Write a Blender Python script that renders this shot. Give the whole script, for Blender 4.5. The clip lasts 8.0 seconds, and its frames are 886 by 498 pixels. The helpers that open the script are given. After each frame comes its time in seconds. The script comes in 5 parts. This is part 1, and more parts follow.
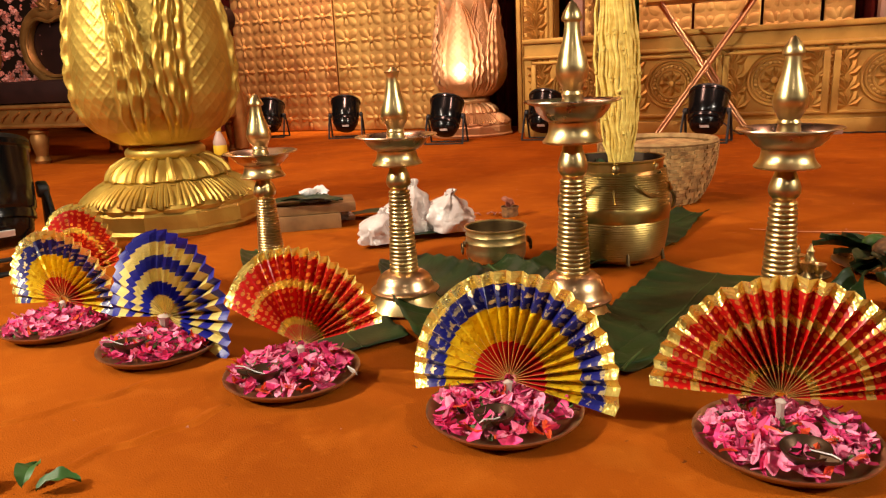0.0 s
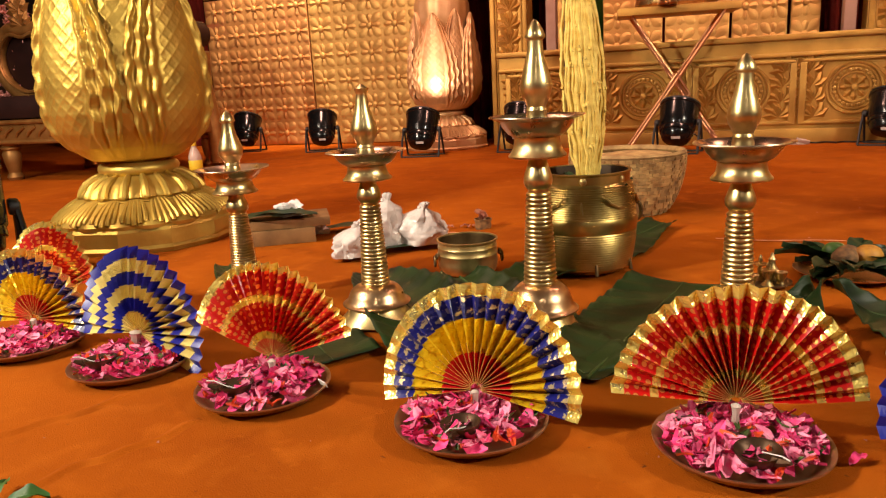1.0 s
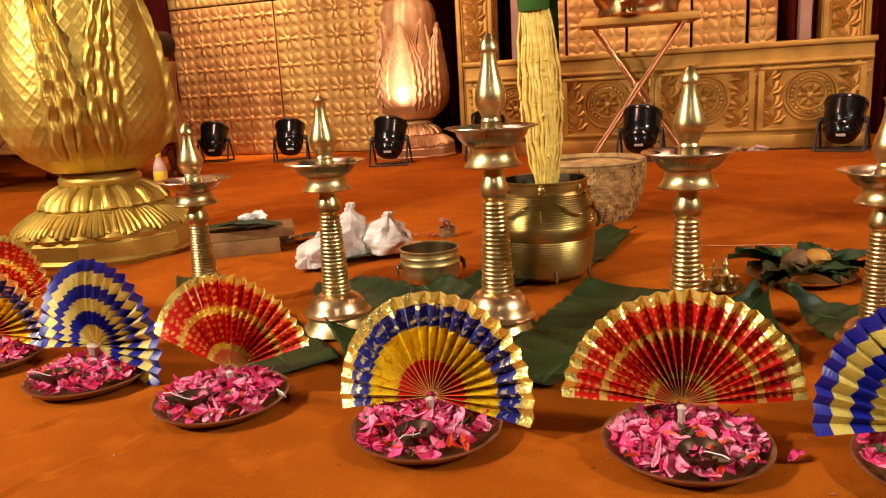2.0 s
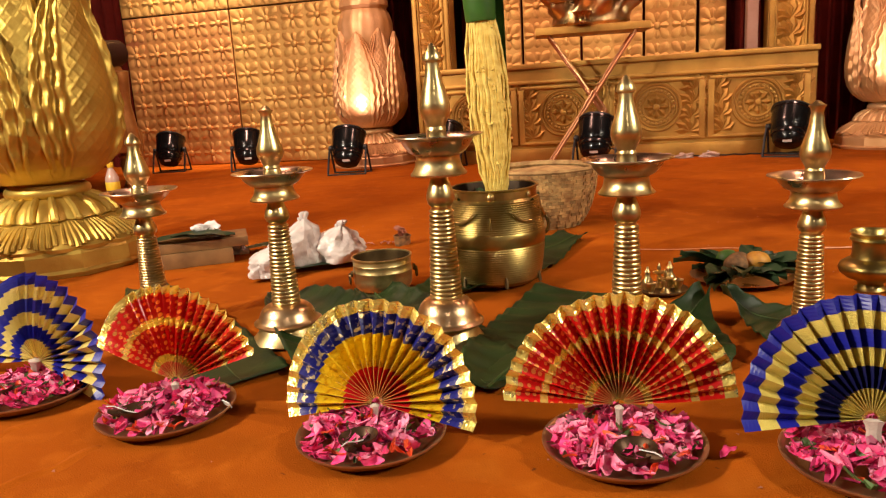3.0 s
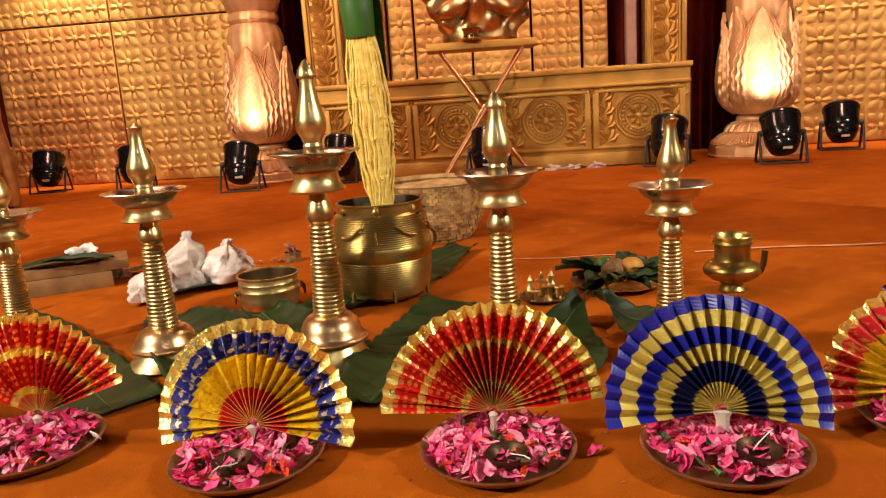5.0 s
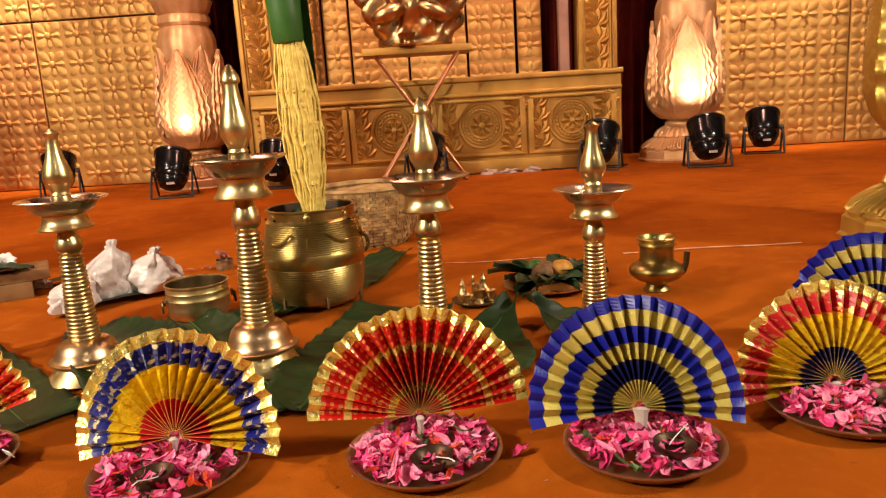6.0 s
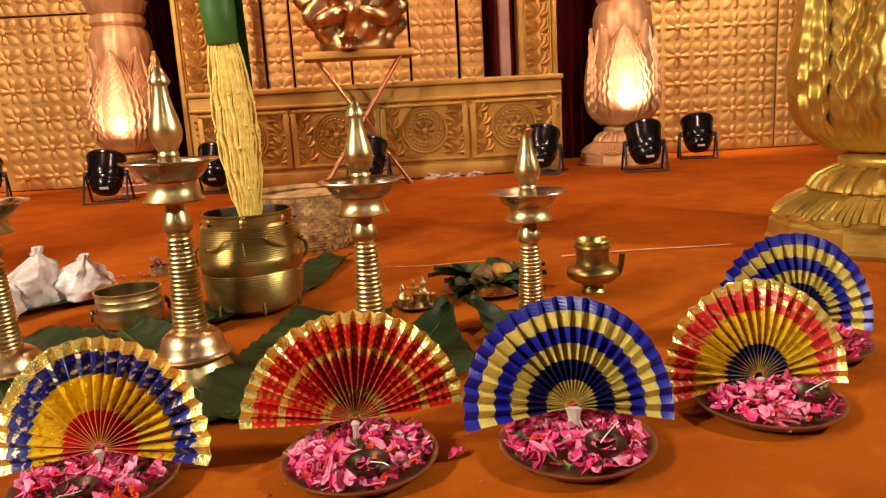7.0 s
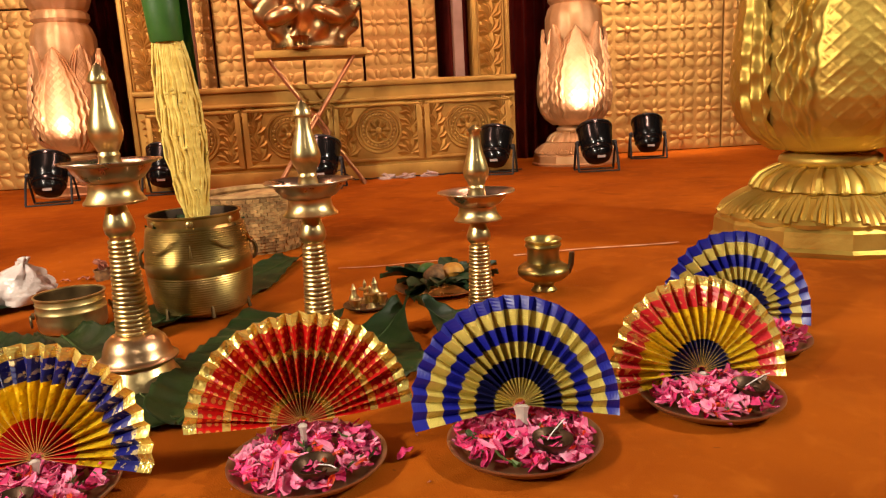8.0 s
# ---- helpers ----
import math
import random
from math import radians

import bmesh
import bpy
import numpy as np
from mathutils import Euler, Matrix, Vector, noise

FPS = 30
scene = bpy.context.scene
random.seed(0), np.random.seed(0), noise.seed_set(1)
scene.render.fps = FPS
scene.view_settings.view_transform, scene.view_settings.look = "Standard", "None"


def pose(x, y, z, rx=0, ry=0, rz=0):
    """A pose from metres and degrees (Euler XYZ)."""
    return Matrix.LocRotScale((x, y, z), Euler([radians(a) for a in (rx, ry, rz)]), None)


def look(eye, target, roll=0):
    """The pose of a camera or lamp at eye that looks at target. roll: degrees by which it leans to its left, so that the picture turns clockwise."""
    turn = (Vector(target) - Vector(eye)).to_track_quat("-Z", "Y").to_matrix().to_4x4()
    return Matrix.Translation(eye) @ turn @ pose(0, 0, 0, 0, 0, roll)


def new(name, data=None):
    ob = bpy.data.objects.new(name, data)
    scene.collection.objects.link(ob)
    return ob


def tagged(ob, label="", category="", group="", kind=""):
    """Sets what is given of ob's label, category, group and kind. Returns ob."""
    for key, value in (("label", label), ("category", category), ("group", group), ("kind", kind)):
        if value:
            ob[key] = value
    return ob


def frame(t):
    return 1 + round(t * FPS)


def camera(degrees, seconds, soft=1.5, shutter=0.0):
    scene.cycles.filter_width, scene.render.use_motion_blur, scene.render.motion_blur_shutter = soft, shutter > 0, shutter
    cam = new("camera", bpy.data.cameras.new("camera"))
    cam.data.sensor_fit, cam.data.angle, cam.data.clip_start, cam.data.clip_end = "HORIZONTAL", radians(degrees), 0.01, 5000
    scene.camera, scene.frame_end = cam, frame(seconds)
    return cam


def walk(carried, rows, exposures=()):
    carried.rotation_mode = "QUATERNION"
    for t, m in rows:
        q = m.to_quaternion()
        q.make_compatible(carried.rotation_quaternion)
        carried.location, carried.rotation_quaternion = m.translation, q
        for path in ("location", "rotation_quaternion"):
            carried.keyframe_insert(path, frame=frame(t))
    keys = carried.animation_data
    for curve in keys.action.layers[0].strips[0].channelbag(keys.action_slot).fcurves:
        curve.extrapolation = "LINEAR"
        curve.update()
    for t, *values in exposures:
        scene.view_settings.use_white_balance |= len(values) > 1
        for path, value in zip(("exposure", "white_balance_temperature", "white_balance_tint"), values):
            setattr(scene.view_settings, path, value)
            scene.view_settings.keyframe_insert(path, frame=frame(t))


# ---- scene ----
cam = camera(63.6, 8.0, 1.25)
PATH = [
    (0, (0.189, 0.333, 0.47), (0.123, 2.273, -0.011), -2.8),
    (0.5, (0.2, 0.319, 0.475), (0.163, 2.264, 0.009), -3.0),
    (1, (0.21, 0.311, 0.477), (0.2, 2.259, 0.025), -3.1),
    (1.5, (0.222, 0.302, 0.48), (0.247, 2.252, 0.038), -3.2),
    (3, (0.269, 0.277, 0.482), (0.435, 2.226, 0.063), -3.5),
    (3.5, (0.281, 0.271, 0.48), (0.506, 2.215, 0.07), -3.6),
    (4, (0.293, 0.266, 0.483), (0.585, 2.202, 0.078), -3.6),
    (4.5, (0.303, 0.264, 0.482), (0.659, 2.19, 0.082), -3.7),
    (6, (0.336, 0.247, 0.483), (0.92, 2.118, 0.087), -3.6),
    (6.5, (0.345, 0.245, 0.481), (1.003, 2.092, 0.087), -3.4),
    (7, (0.352, 0.241, 0.48), (1.078, 2.063, 0.088), -3.2),
    (7.5, (0.359, 0.237, 0.48), (1.144, 2.034, 0.087), -3.1),
    (8, (0.365, 0.236, 0.479), (1.2, 2.009, 0.081), -3.0),
]
walk(cam, [(t, look(eye, target, roll)) for t, eye, target, roll in PATH])

# ---- world and lights ----
STAGE = (1.85, 4.97)      # middle of the carved front panel, at the floor
TURN = -19.5              # the stage's turn about the vertical, degrees
cu, su = math.cos(radians(TURN)), math.sin(radians(TURN))


def stage(u, v, z=0.0, turn=0.0):
    """The pose of a thing u along the stage front, v behind it."""
    return pose(STAGE[0] + u * cu - v * su, STAGE[1] + u * su + v * cu, z, 0, 0, TURN + turn)


world = bpy.data.worlds.new("hall")
world.use_nodes = True
scene.world = world
world.node_tree.nodes["Background"].inputs["Color"].default_value = (1.0, 0.62, 0.34, 1)
world.node_tree.nodes["Background"].inputs["Strength"].default_value = 0.004


def area_lamp(name, eye, target, size, watts, colour):
    data = bpy.data.lights.new(name, "AREA")
    data.shape, data.size, data.energy, data.color = "DISK", size, watts, colour
    ob = new(name, data)
    ob.matrix_world = look(eye, target)
    return ob


def spot_lamp(name, eye, target, degrees, watts, colour, radius=0.05, blend=0.6):
    data = bpy.data.lights.new(name, "SPOT")
    data.spot_size, data.spot_blend, data.energy, data.color, data.shadow_soft_size = radians(degrees), blend, watts, colour, radius
    ob = new(name, data)
    ob.matrix_world = look(eye, target)
    return ob


def at(u, v, z):
    return tuple(stage(u, v, z).translation)


WARM = (1.0, 0.88, 0.70)
area_lamp("hall_lamp", (-3.0, 0.3, 2.3), (0.2, 1.6, 0.0), 0.20, 202, WARM)
area_lamp("hall_lamp", (3.6, -0.6, 2.4), (0.9, 1.6, 0.0), 0.20, 134, WARM)
# front fill, added behind the camera to soften shadows; no such lamp is known
area_lamp("hall_lamp", (0.3, -2.2, 2.8), (0.5, 1.8, 0.0), 0.25, 12, WARM)
area_lamp("hall_lamp", (-2.6, 1.6, 3.0), (-0.8, 3.2, 0.2), 0.35, 80, (1.0, 0.76, 0.58))
area_lamp("stage_lamp", at(-1.9, -2.0, 3.3), at(-2.4, 0.4, 0.5), 0.5, 105, (1.0, 0.52, 0.38))
area_lamp("stage_lamp", at(1.5, -2.0, 3.3), at(2.0, 0.4, 0.5), 0.5, 80, (1.0, 0.52, 0.38))
spot_lamp("lotus_uplight", at(-1.76, -0.27, 0.37), at(-1.74, 0.0, 0.58), 70, 26, (1.0, 0.64, 0.58), 0.04, 0.8)
spot_lamp("lotus_uplight", at(1.66, -0.31, 0.37), at(1.69, 0.0, 0.60), 66, 56, (1.0, 0.68, 0.62), 0.04, 0.8)
for u in (-3.55, 2.55):
    spot_lamp("wall_downlight", at(u, 0.36, 2.7), at(u, 0.80, 1.45), 56, 620, (1.0, 0.72, 0.52), 0.08, 0.9)
# added to brighten the arch and its pillars; no lamp is known there
spot_lamp("arch_fill_light", at(-0.1, -0.9, 2.7), at(-0.1, 0.0, 0.95), 58, 130, (1.0, 0.58, 0.46), 0.08, 0.9)


# ---- materials ----
def material(name, colour, rough=0.5, metal=0.0, colour2=None, scale=20.0, fine=200.0, bump=0.1, depth=0.002,
             rough2=None, spec=0.5, vary=0.0, sheen=0.0, detail=6.0):
    """Two scales of noise in colour and roughness, and a fine relief."""
    m = bpy.data.materials.new(name)
    m.use_nodes = True
    t = m.node_tree
    b = t.nodes["Principled BSDF"]
    co = t.nodes.new("ShaderNodeTexCoord")
    big, small = t.nodes.new("ShaderNodeTexNoise"), t.nodes.new("ShaderNodeTexNoise")
    big.inputs["Scale"].default_value, small.inputs["Scale"].default_value = scale, fine
    big.inputs["Detail"].default_value, small.inputs["Detail"].default_value = detail, 3.0
    t.links.new(co.outputs["Object"], big.inputs["Vector"])
    t.links.new(co.outputs["Object"], small.inputs["Vector"])
    ramp = t.nodes.new("ShaderNodeMapRange")
    ramp.inputs["From Min"].default_value, ramp.inputs["From Max"].default_value = 0.32, 0.68
    t.links.new(big.outputs["Fac"], ramp.inputs["Value"])
    mix = t.nodes.new("ShaderNodeMix")
    mix.data_type = "RGBA"
    c2 = colour2 or tuple(0.72 * c for c in colour)
    mix.inputs[6].default_value, mix.inputs[7].default_value = (*c2, 1), (*colour, 1)
    t.links.new(ramp.outputs["Result"], mix.inputs[0])
    out = mix.outputs[2]
    if vary:
        info = t.nodes.new("ShaderNodeNewGeometry")
        hsv = t.nodes.new("ShaderNodeHueSaturation")
        mr = t.nodes.new("ShaderNodeMapRange")
        mr.inputs["To Min"].default_value, mr.inputs["To Max"].default_value = 1 - vary, 1 + vary
        t.links.new(info.outputs["Random Per Island"], mr.inputs["Value"])
        t.links.new(mr.outputs["Result"], hsv.inputs["Value"])
        t.links.new(out, hsv.inputs["Color"])
        out = hsv.outputs["Color"]
    t.links.new(out, b.inputs["Base Color"])
    rr = t.nodes.new("ShaderNodeMapRange")
    rr.inputs["To Min"].default_value, rr.inputs["To Max"].default_value = rough, rough2 if rough2 is not None else min(1, rough + 0.15)
    t.links.new(big.outputs["Fac"], rr.inputs["Value"])
    t.links.new(rr.outputs["Result"], b.inputs["Roughness"])
    b.inputs["Metallic"].default_value = metal
    b.inputs["Specular IOR Level"].default_value = spec
    b.inputs["Sheen Weight"].default_value = sheen
    if bump:
        bp = t.nodes.new("ShaderNodeBump")
        bp.inputs["Strength"].default_value, bp.inputs["Distance"].default_value = bump, depth
        t.links.new(small.outputs["Fac"], bp.inputs["Height"])
        t.links.new(bp.outputs["Normal"], b.inputs["Normal"])
    return m


BRASS = material("brass", (0.80, 0.63, 0.31), 0.22, 1.0, (0.56, 0.40, 0.16), 34, 160, 0.08, 0.001, 0.42)
BRASS_DULL = material("dull_brass", (0.52, 0.40, 0.14), 0.24, 1.0, (0.30, 0.21, 0.06), 14, 120, 0.12, 0.001, 0.44)
BRASS_DARK = material("tarnished_shaded_brass", (0.20, 0.13, 0.055), 0.35, 0.9, (0.09, 0.055, 0.025), 16, 120, 0.15, 0.001, 0.55)
BRASS_ROSE = material("rosy_brass", (0.80, 0.56, 0.32), 0.20, 1.0, (0.60, 0.36, 0.18), 26, 160, 0.08, 0.001, 0.40)
BRASS_PALE = material("pale_brass", (0.70, 0.54, 0.24), 0.28, 0.95, (0.46, 0.33, 0.13), 24, 160, 0.15, 0.001, 0.5)
BRASS_UMBER = material("umber_bronze", (0.08, 0.042, 0.02), 0.35, 0.7, (0.06, 0.03, 0.015), 30, 160, 0.2, 0.001, 0.55)
BRASS_SHADE = material("shaded_brass", (0.05, 0.03, 0.015), 0.5, 0.7, (0.02, 0.012, 0.008), 20, 160, 0.2, 0.001, 0.7)
TRAY = material("lamp_tray", (0.82, 0.66, 0.50), 0.16, 1.0, (0.5, 0.33, 0.2), 18, 120, 0.08, 0.001, 0.42)
PLATE = material("bronze_plate", (0.50, 0.30, 0.15), 0.33, 0.85, (0.34, 0.18, 0.09), 12, 160, 0.12, 0.001, 0.5)
GOLD_PAINT = material("gold_paint", (0.66, 0.47, 0.10), 0.34, 0.72, (0.46, 0.28, 0.05), 7, 60, 0.30, 0.004, 0.54)
COPPER_PAINT = material("copper_gold_paint", (0.68, 0.42, 0.21), 0.38, 0.45, (0.52, 0.29, 0.11), 7, 60, 0.25, 0.004, 0.52)
WALL_GOLD = material("embossed_gold", (0.64, 0.41, 0.12), 0.40, 0.6, (0.46, 0.23, 0.06), 2.2, 40, 0.45, 0.004, 0.6)
CARVED = material("carved_gold_wood", (0.54, 0.31, 0.065), 0.38, 0.62, (0.32, 0.16, 0.03), 5, 70, 0.3, 0.003, 0.58)
CARPET = material("carpet", (0.38, 0.092, 0.005), 0.85, 0.0, (0.27, 0.057, 0.003), 2.6, 420, 0.5, 0.003, 1.0, 0.05)
def stained(m, dark, scale, amount, speck=None):
    """Broad stains and fine specks over a material's own colour."""
    t = m.node_tree
    p = t.nodes["Principled BSDF"]
    src = p.inputs["Base Color"].links[0].from_socket
    co = t.nodes.new("ShaderNodeTexCoord")
    for sc, lo, hi, fac, col in ((scale, 0.52, 0.72, amount, dark), (scale * 5, 0.60, 0.75, amount * 0.7, dark)) + (((speck[0], 0.71, 0.75, 0.8, speck[1]),) if speck else ()):
        n = t.nodes.new("ShaderNodeTexNoise")
        n.inputs["Scale"].default_value, n.inputs["Detail"].default_value = sc, 7
        n.inputs["Distortion"].default_value = 0.6
        t.links.new(co.outputs["Object"], n.inputs["Vector"])
        r = t.nodes.new("ShaderNodeMapRange")
        r.inputs["From Min"].default_value, r.inputs["From Max"].default_value, r.inputs["To Max"].default_value = lo, hi, fac
        t.links.new(n.outputs["Fac"], r.inputs["Value"])
        x = t.nodes.new("ShaderNodeMix")
        x.data_type = "RGBA"
        x.inputs[7].default_value = (*col, 1)
        t.links.new(src, x.inputs[6])
        t.links.new(r.outputs["Result"], x.inputs[0])
        src = x.outputs[2]
    t.links.new(src, p.inputs["Base Color"])
    return m


stained(CARPET, (0.16, 0.030, 0.002), 1.1, 0.75, (90.0, (0.10, 0.03, 0.01)))
stained(CARPET, (0.46, 0.125, 0.010), 13.0, 0.45)
stained(WALL_GOLD, (0.42, 0.12, 0.05), 0.9, 0.6)
CURTAIN = material("maroon_curtain", (0.20, 0.018, 0.010), 0.75, 0.0, (0.12, 0.010, 0.007), 6, 160, 0.3, 0.002, 0.9, 0.2)
PILASTER = material("dull_rose_paint", (0.34, 0.20, 0.15), 0.6, 0.0, (0.26, 0.14, 0.10), 8, 120, 0.2, 0.002)
WALL_WORN = material("worn_copper_sheet", (0.60, 0.32, 0.10), 0.38, 0.65, (0.46, 0.20, 0.06), 2.6, 40, 0.25, 0.004, 0.6)
HALL = material("dark_enclosure", (0.04, 0.018, 0.008), 0.85, 0.0, (0.025, 0.011, 0.005), 2, 80, 0.2, 0.003)
stained(WALL_WORN, (0.36, 0.07, 0.04), 1.3, 0.9)
BLACK = material("black_plastic", (0.004, 0.004, 0.0045), 0.12, 0.0, (0.006, 0.006, 0.006), 30, 300, 0.03, 0.001, 0.25, 0.4)
BLACK_MATT = material("black_steel", (0.006, 0.006, 0.006), 0.45, 0.0, None, 30, 200, 0.1, 0.001)
CORE = material("flower_core", (0.13, 0.055, 0.012), 0.7, 0.0, (0.07, 0.028, 0.006), 40, 200, 0.3)
STEM = material("thread_wrap", (0.58, 0.48, 0.42), 0.8, 0.0, (0.44, 0.34, 0.30), 60, 300, 0.4, 0.003)
WHITE = material("white_label", (0.75, 0.74, 0.72), 0.6, 0.0, (0.6, 0.58, 0.56), 60, 300, 0.05)
LEAF = material("banana_leaf", (0.016, 0.036, 0.006), 0.38, 0.0, (0.007, 0.017, 0.004), 9, 150, 0.25, 0.002, 0.6, 0.28)
RIB = material("leaf_rib", (0.045, 0.085, 0.018), 0.4, 0.0, (0.03, 0.06, 0.012), 20, 150, 0.2, 0.001)
LEAF_DARK = material("dark_leaf", (0.014, 0.034, 0.009), 0.36, 0.0, (0.008, 0.018, 0.006), 25, 200, 0.2, 0.002, 0.55, 0.4, vary=0.35)
GREEN_SPATHE = material("green_spathe", (0.045, 0.15, 0.02), 0.4, 0.0, (0.025, 0.085, 0.014), 12, 160, 0.2, 0.002)
SPADIX = material("coconut_flower", (0.88, 0.68, 0.18), 0.55, 0.0, (0.66, 0.42, 0.06), 60, 300, 0.5, 0.004, vary=0.25)
BASKET = material("palm_weave", (0.50, 0.32, 0.12), 0.7, 0.0, (0.22, 0.11, 0.035), 25, 240, 0.3, 0.002, vary=0.35)
WOOD = material("plain_wood", (0.28, 0.14, 0.045), 0.55, 0.0, (0.15, 0.07, 0.022), 14, 180, 0.25, 0.002)
PLASTIC_BAG = material("plastic_bag", (0.72, 0.66, 0.62), 0.20, 0.0, (0.56, 0.48, 0.45), 22, 50, 0.6, 0.008, 0.4)
TISSUE = material("white_tissue", (0.80, 0.78, 0.76), 0.8, 0.0, (0.66, 0.62, 0.60), 25, 120, 0.3, 0.003)
PINK = material("pink_petal", (0.84, 0.075, 0.28), 0.5, 0.0, (0.52, 0.015, 0.10), 60, 500, 0.15, 0.001, vary=0.45)
PINK_PALE = material("pale_petal", (0.92, 0.40, 0.55), 0.5, 0.0, (0.80, 0.10, 0.28), 70, 500, 0.15, 0.001, vary=0.3)
ORANGE = material("orange_petal", (0.80, 0.10, 0.02), 0.5, 0.0, (0.62, 0.05, 0.01), 60, 500, 0.15, 0.001, vary=0.25)
GREEN_BIT = material("green_sprig", (0.10, 0.16, 0.035), 0.5, 0.0, (0.05, 0.09, 0.02), 60, 300, 0.15, 0.001, vary=0.3)
MAROON = material("maroon_leather", (0.022, 0.006, 0.005), 0.5, 0.0, (0.014, 0.004, 0.003), 10, 200, 0.2, 0.002, 0.65, 0.3)
SOFA_GOLD = material("antique_gold_frame", (0.42, 0.21, 0.06), 0.38, 0.6, (0.26, 0.12, 0.03), 12, 90, 0.3, 0.003)
COPPER_TUBE = material("copper_tube", (0.60, 0.30, 0.15), 0.3, 0.8, (0.45, 0.2, 0.09), 20, 200, 0.05)
STATUE = material("polished_bronze", (0.66, 0.42, 0.20), 0.2, 1.0, (0.30, 0.17, 0.06), 9, 60, 0.15, 0.003, 0.4)


def paper(name, base, gold=None, dots=0.0, metal=0.0, rough=0.45, patches=0.0, glitter=0.0, crumple=0.0):
    """Fan paper: base colour, with gold dots or printed gold patches in the sheet's own measure."""
    m = bpy.data.materials.new(name)
    m.use_nodes = True
    t = m.node_tree
    b = t.nodes["Principled BSDF"]
    uv = t.nodes.new("ShaderNodeTexCoord")
    n = t.nodes.new("ShaderNodeTexNoise")
    n.inputs["Scale"].default_value, n.inputs["Detail"].default_value = 120, 4
    t.links.new(uv.outputs["UV"], n.inputs["Vector"])
    mix = t.nodes.new("ShaderNodeMix")
    mix.data_type = "RGBA"
    mix.inputs[6].default_value, mix.inputs[7].default_value = (*[0.78 * c for c in base], 1), (*base, 1)
    t.links.new(n.outputs["Fac"], mix.inputs[0])
    colour, fac = mix.outputs[2], None
    if dots or patches:
        if dots:
            v = t.nodes.new("ShaderNodeTexVoronoi")
            v.inputs["Scale"].default_value, v.inputs["Randomness"].default_value = dots, 0.25
            t.links.new(uv.outputs["UV"], v.inputs["Vector"])
            value, lo, hi = v.outputs["Distance"], 0.34, 0.28
        else:
            v = t.nodes.new("ShaderNodeTexNoise")
            v.inputs["Scale"].default_value, v.inputs["Detail"].default_value = patches, 3
            t.links.new(uv.outputs["UV"], v.inputs["Vector"])
            value, lo, hi = v.outputs["Fac"], 0.55, 0.60
        mr = t.nodes.new("ShaderNodeMapRange")
        mr.inputs["From Min"].default_value, mr.inputs["From Max"].default_value = lo, hi
        t.links.new(value, mr.inputs["Value"])
        mix2 = t.nodes.new("ShaderNodeMix")
        mix2.data_type = "RGBA"
        mix2.inputs[7].default_value = (*(gold or (0.85, 0.58, 0.16)), 1)
        t.links.new(colour, mix2.inputs[6])
        t.links.new(mr.outputs["Result"], mix2.inputs[0])
        colour = mix2.outputs[2]
        mul = t.nodes.new("ShaderNodeMath")
        mul.operation = "MULTIPLY_ADD"
        mul.inputs[1].default_value, mul.inputs[2].default_value = 0.8 - metal, metal
        t.links.new(mr.outputs["Result"], mul.inputs[0])
        t.links.new(mul.outputs["Value"], b.inputs["Metallic"])
    else:
        b.inputs["Metallic"].default_value = metal
    t.links.new(colour, b.inputs["Base Color"])
    b.inputs["Roughness"].default_value = rough
    g = t.nodes.new("ShaderNodeTexNoise")
    g.inputs["Scale"].default_value, g.inputs["Detail"].default_value = 700 if glitter else 90 if crumple else 60, 2
    t.links.new(uv.outputs["UV"], g.inputs["Vector"])
    bp = t.nodes.new("ShaderNodeBump")
    bp.inputs["Strength"].default_value, bp.inputs["Distance"].default_value = 0.35 + glitter + crumple, 0.002 + 0.003 * crumple
    t.links.new(g.outputs["Fac"], bp.inputs["Height"])
    t.links.new(bp.outputs["Normal"], b.inputs["Normal"])
    return m


FAN_RED = paper("red_dotted_paper", (0.56, 0.007, 0.006), gold=(0.95, 0.50, 0.13), dots=90, rough=0.32)
FAN_RED_PLAIN = paper("red_paper", (0.60, 0.006, 0.012), rough=0.36)
FAN_BLUE = paper("blue_paper", (0.010, 0.013, 0.28), rough=0.4)
# blue paper darkened in its colour for the shade near the hub
FAN_BLUE_SHADE = paper("shaded_blue_paper", (0.006, 0.007, 0.07), rough=0.45)
FAN_BLUE_PRINT = paper("blue_printed_paper", (0.008, 0.010, 0.18), gold=(0.75, 0.60, 0.32), patches=95, rough=0.4)
FAN_YELLOW = paper("yellow_foil_paper", (0.86, 0.60, 0.02), metal=0.35, rough=0.28, patches=110, gold=(0.66, 0.40, 0.02), crumple=0.4)
FAN_GOLD = paper("gold_ribbon", (0.95, 0.72, 0.18), metal=0.6, rough=0.26, patches=60, gold=(0.98, 0.80, 0.30), crumple=0.6)
FAN_GLITTER = paper("glitter_gold_paper", (0.72, 0.58, 0.13), metal=0.45, rough=0.4, glitter=0.6)
FAN_CREAM = paper("cream_gold_paper", (0.74, 0.60, 0.17), metal=0.2, rough=0.45, glitter=0.3)
FAN_RED_GOLD = paper("red_gold_printed_paper", (0.62, 0.02, 0.03), gold=(0.85, 0.60, 0.2), patches=70, rough=0.4)


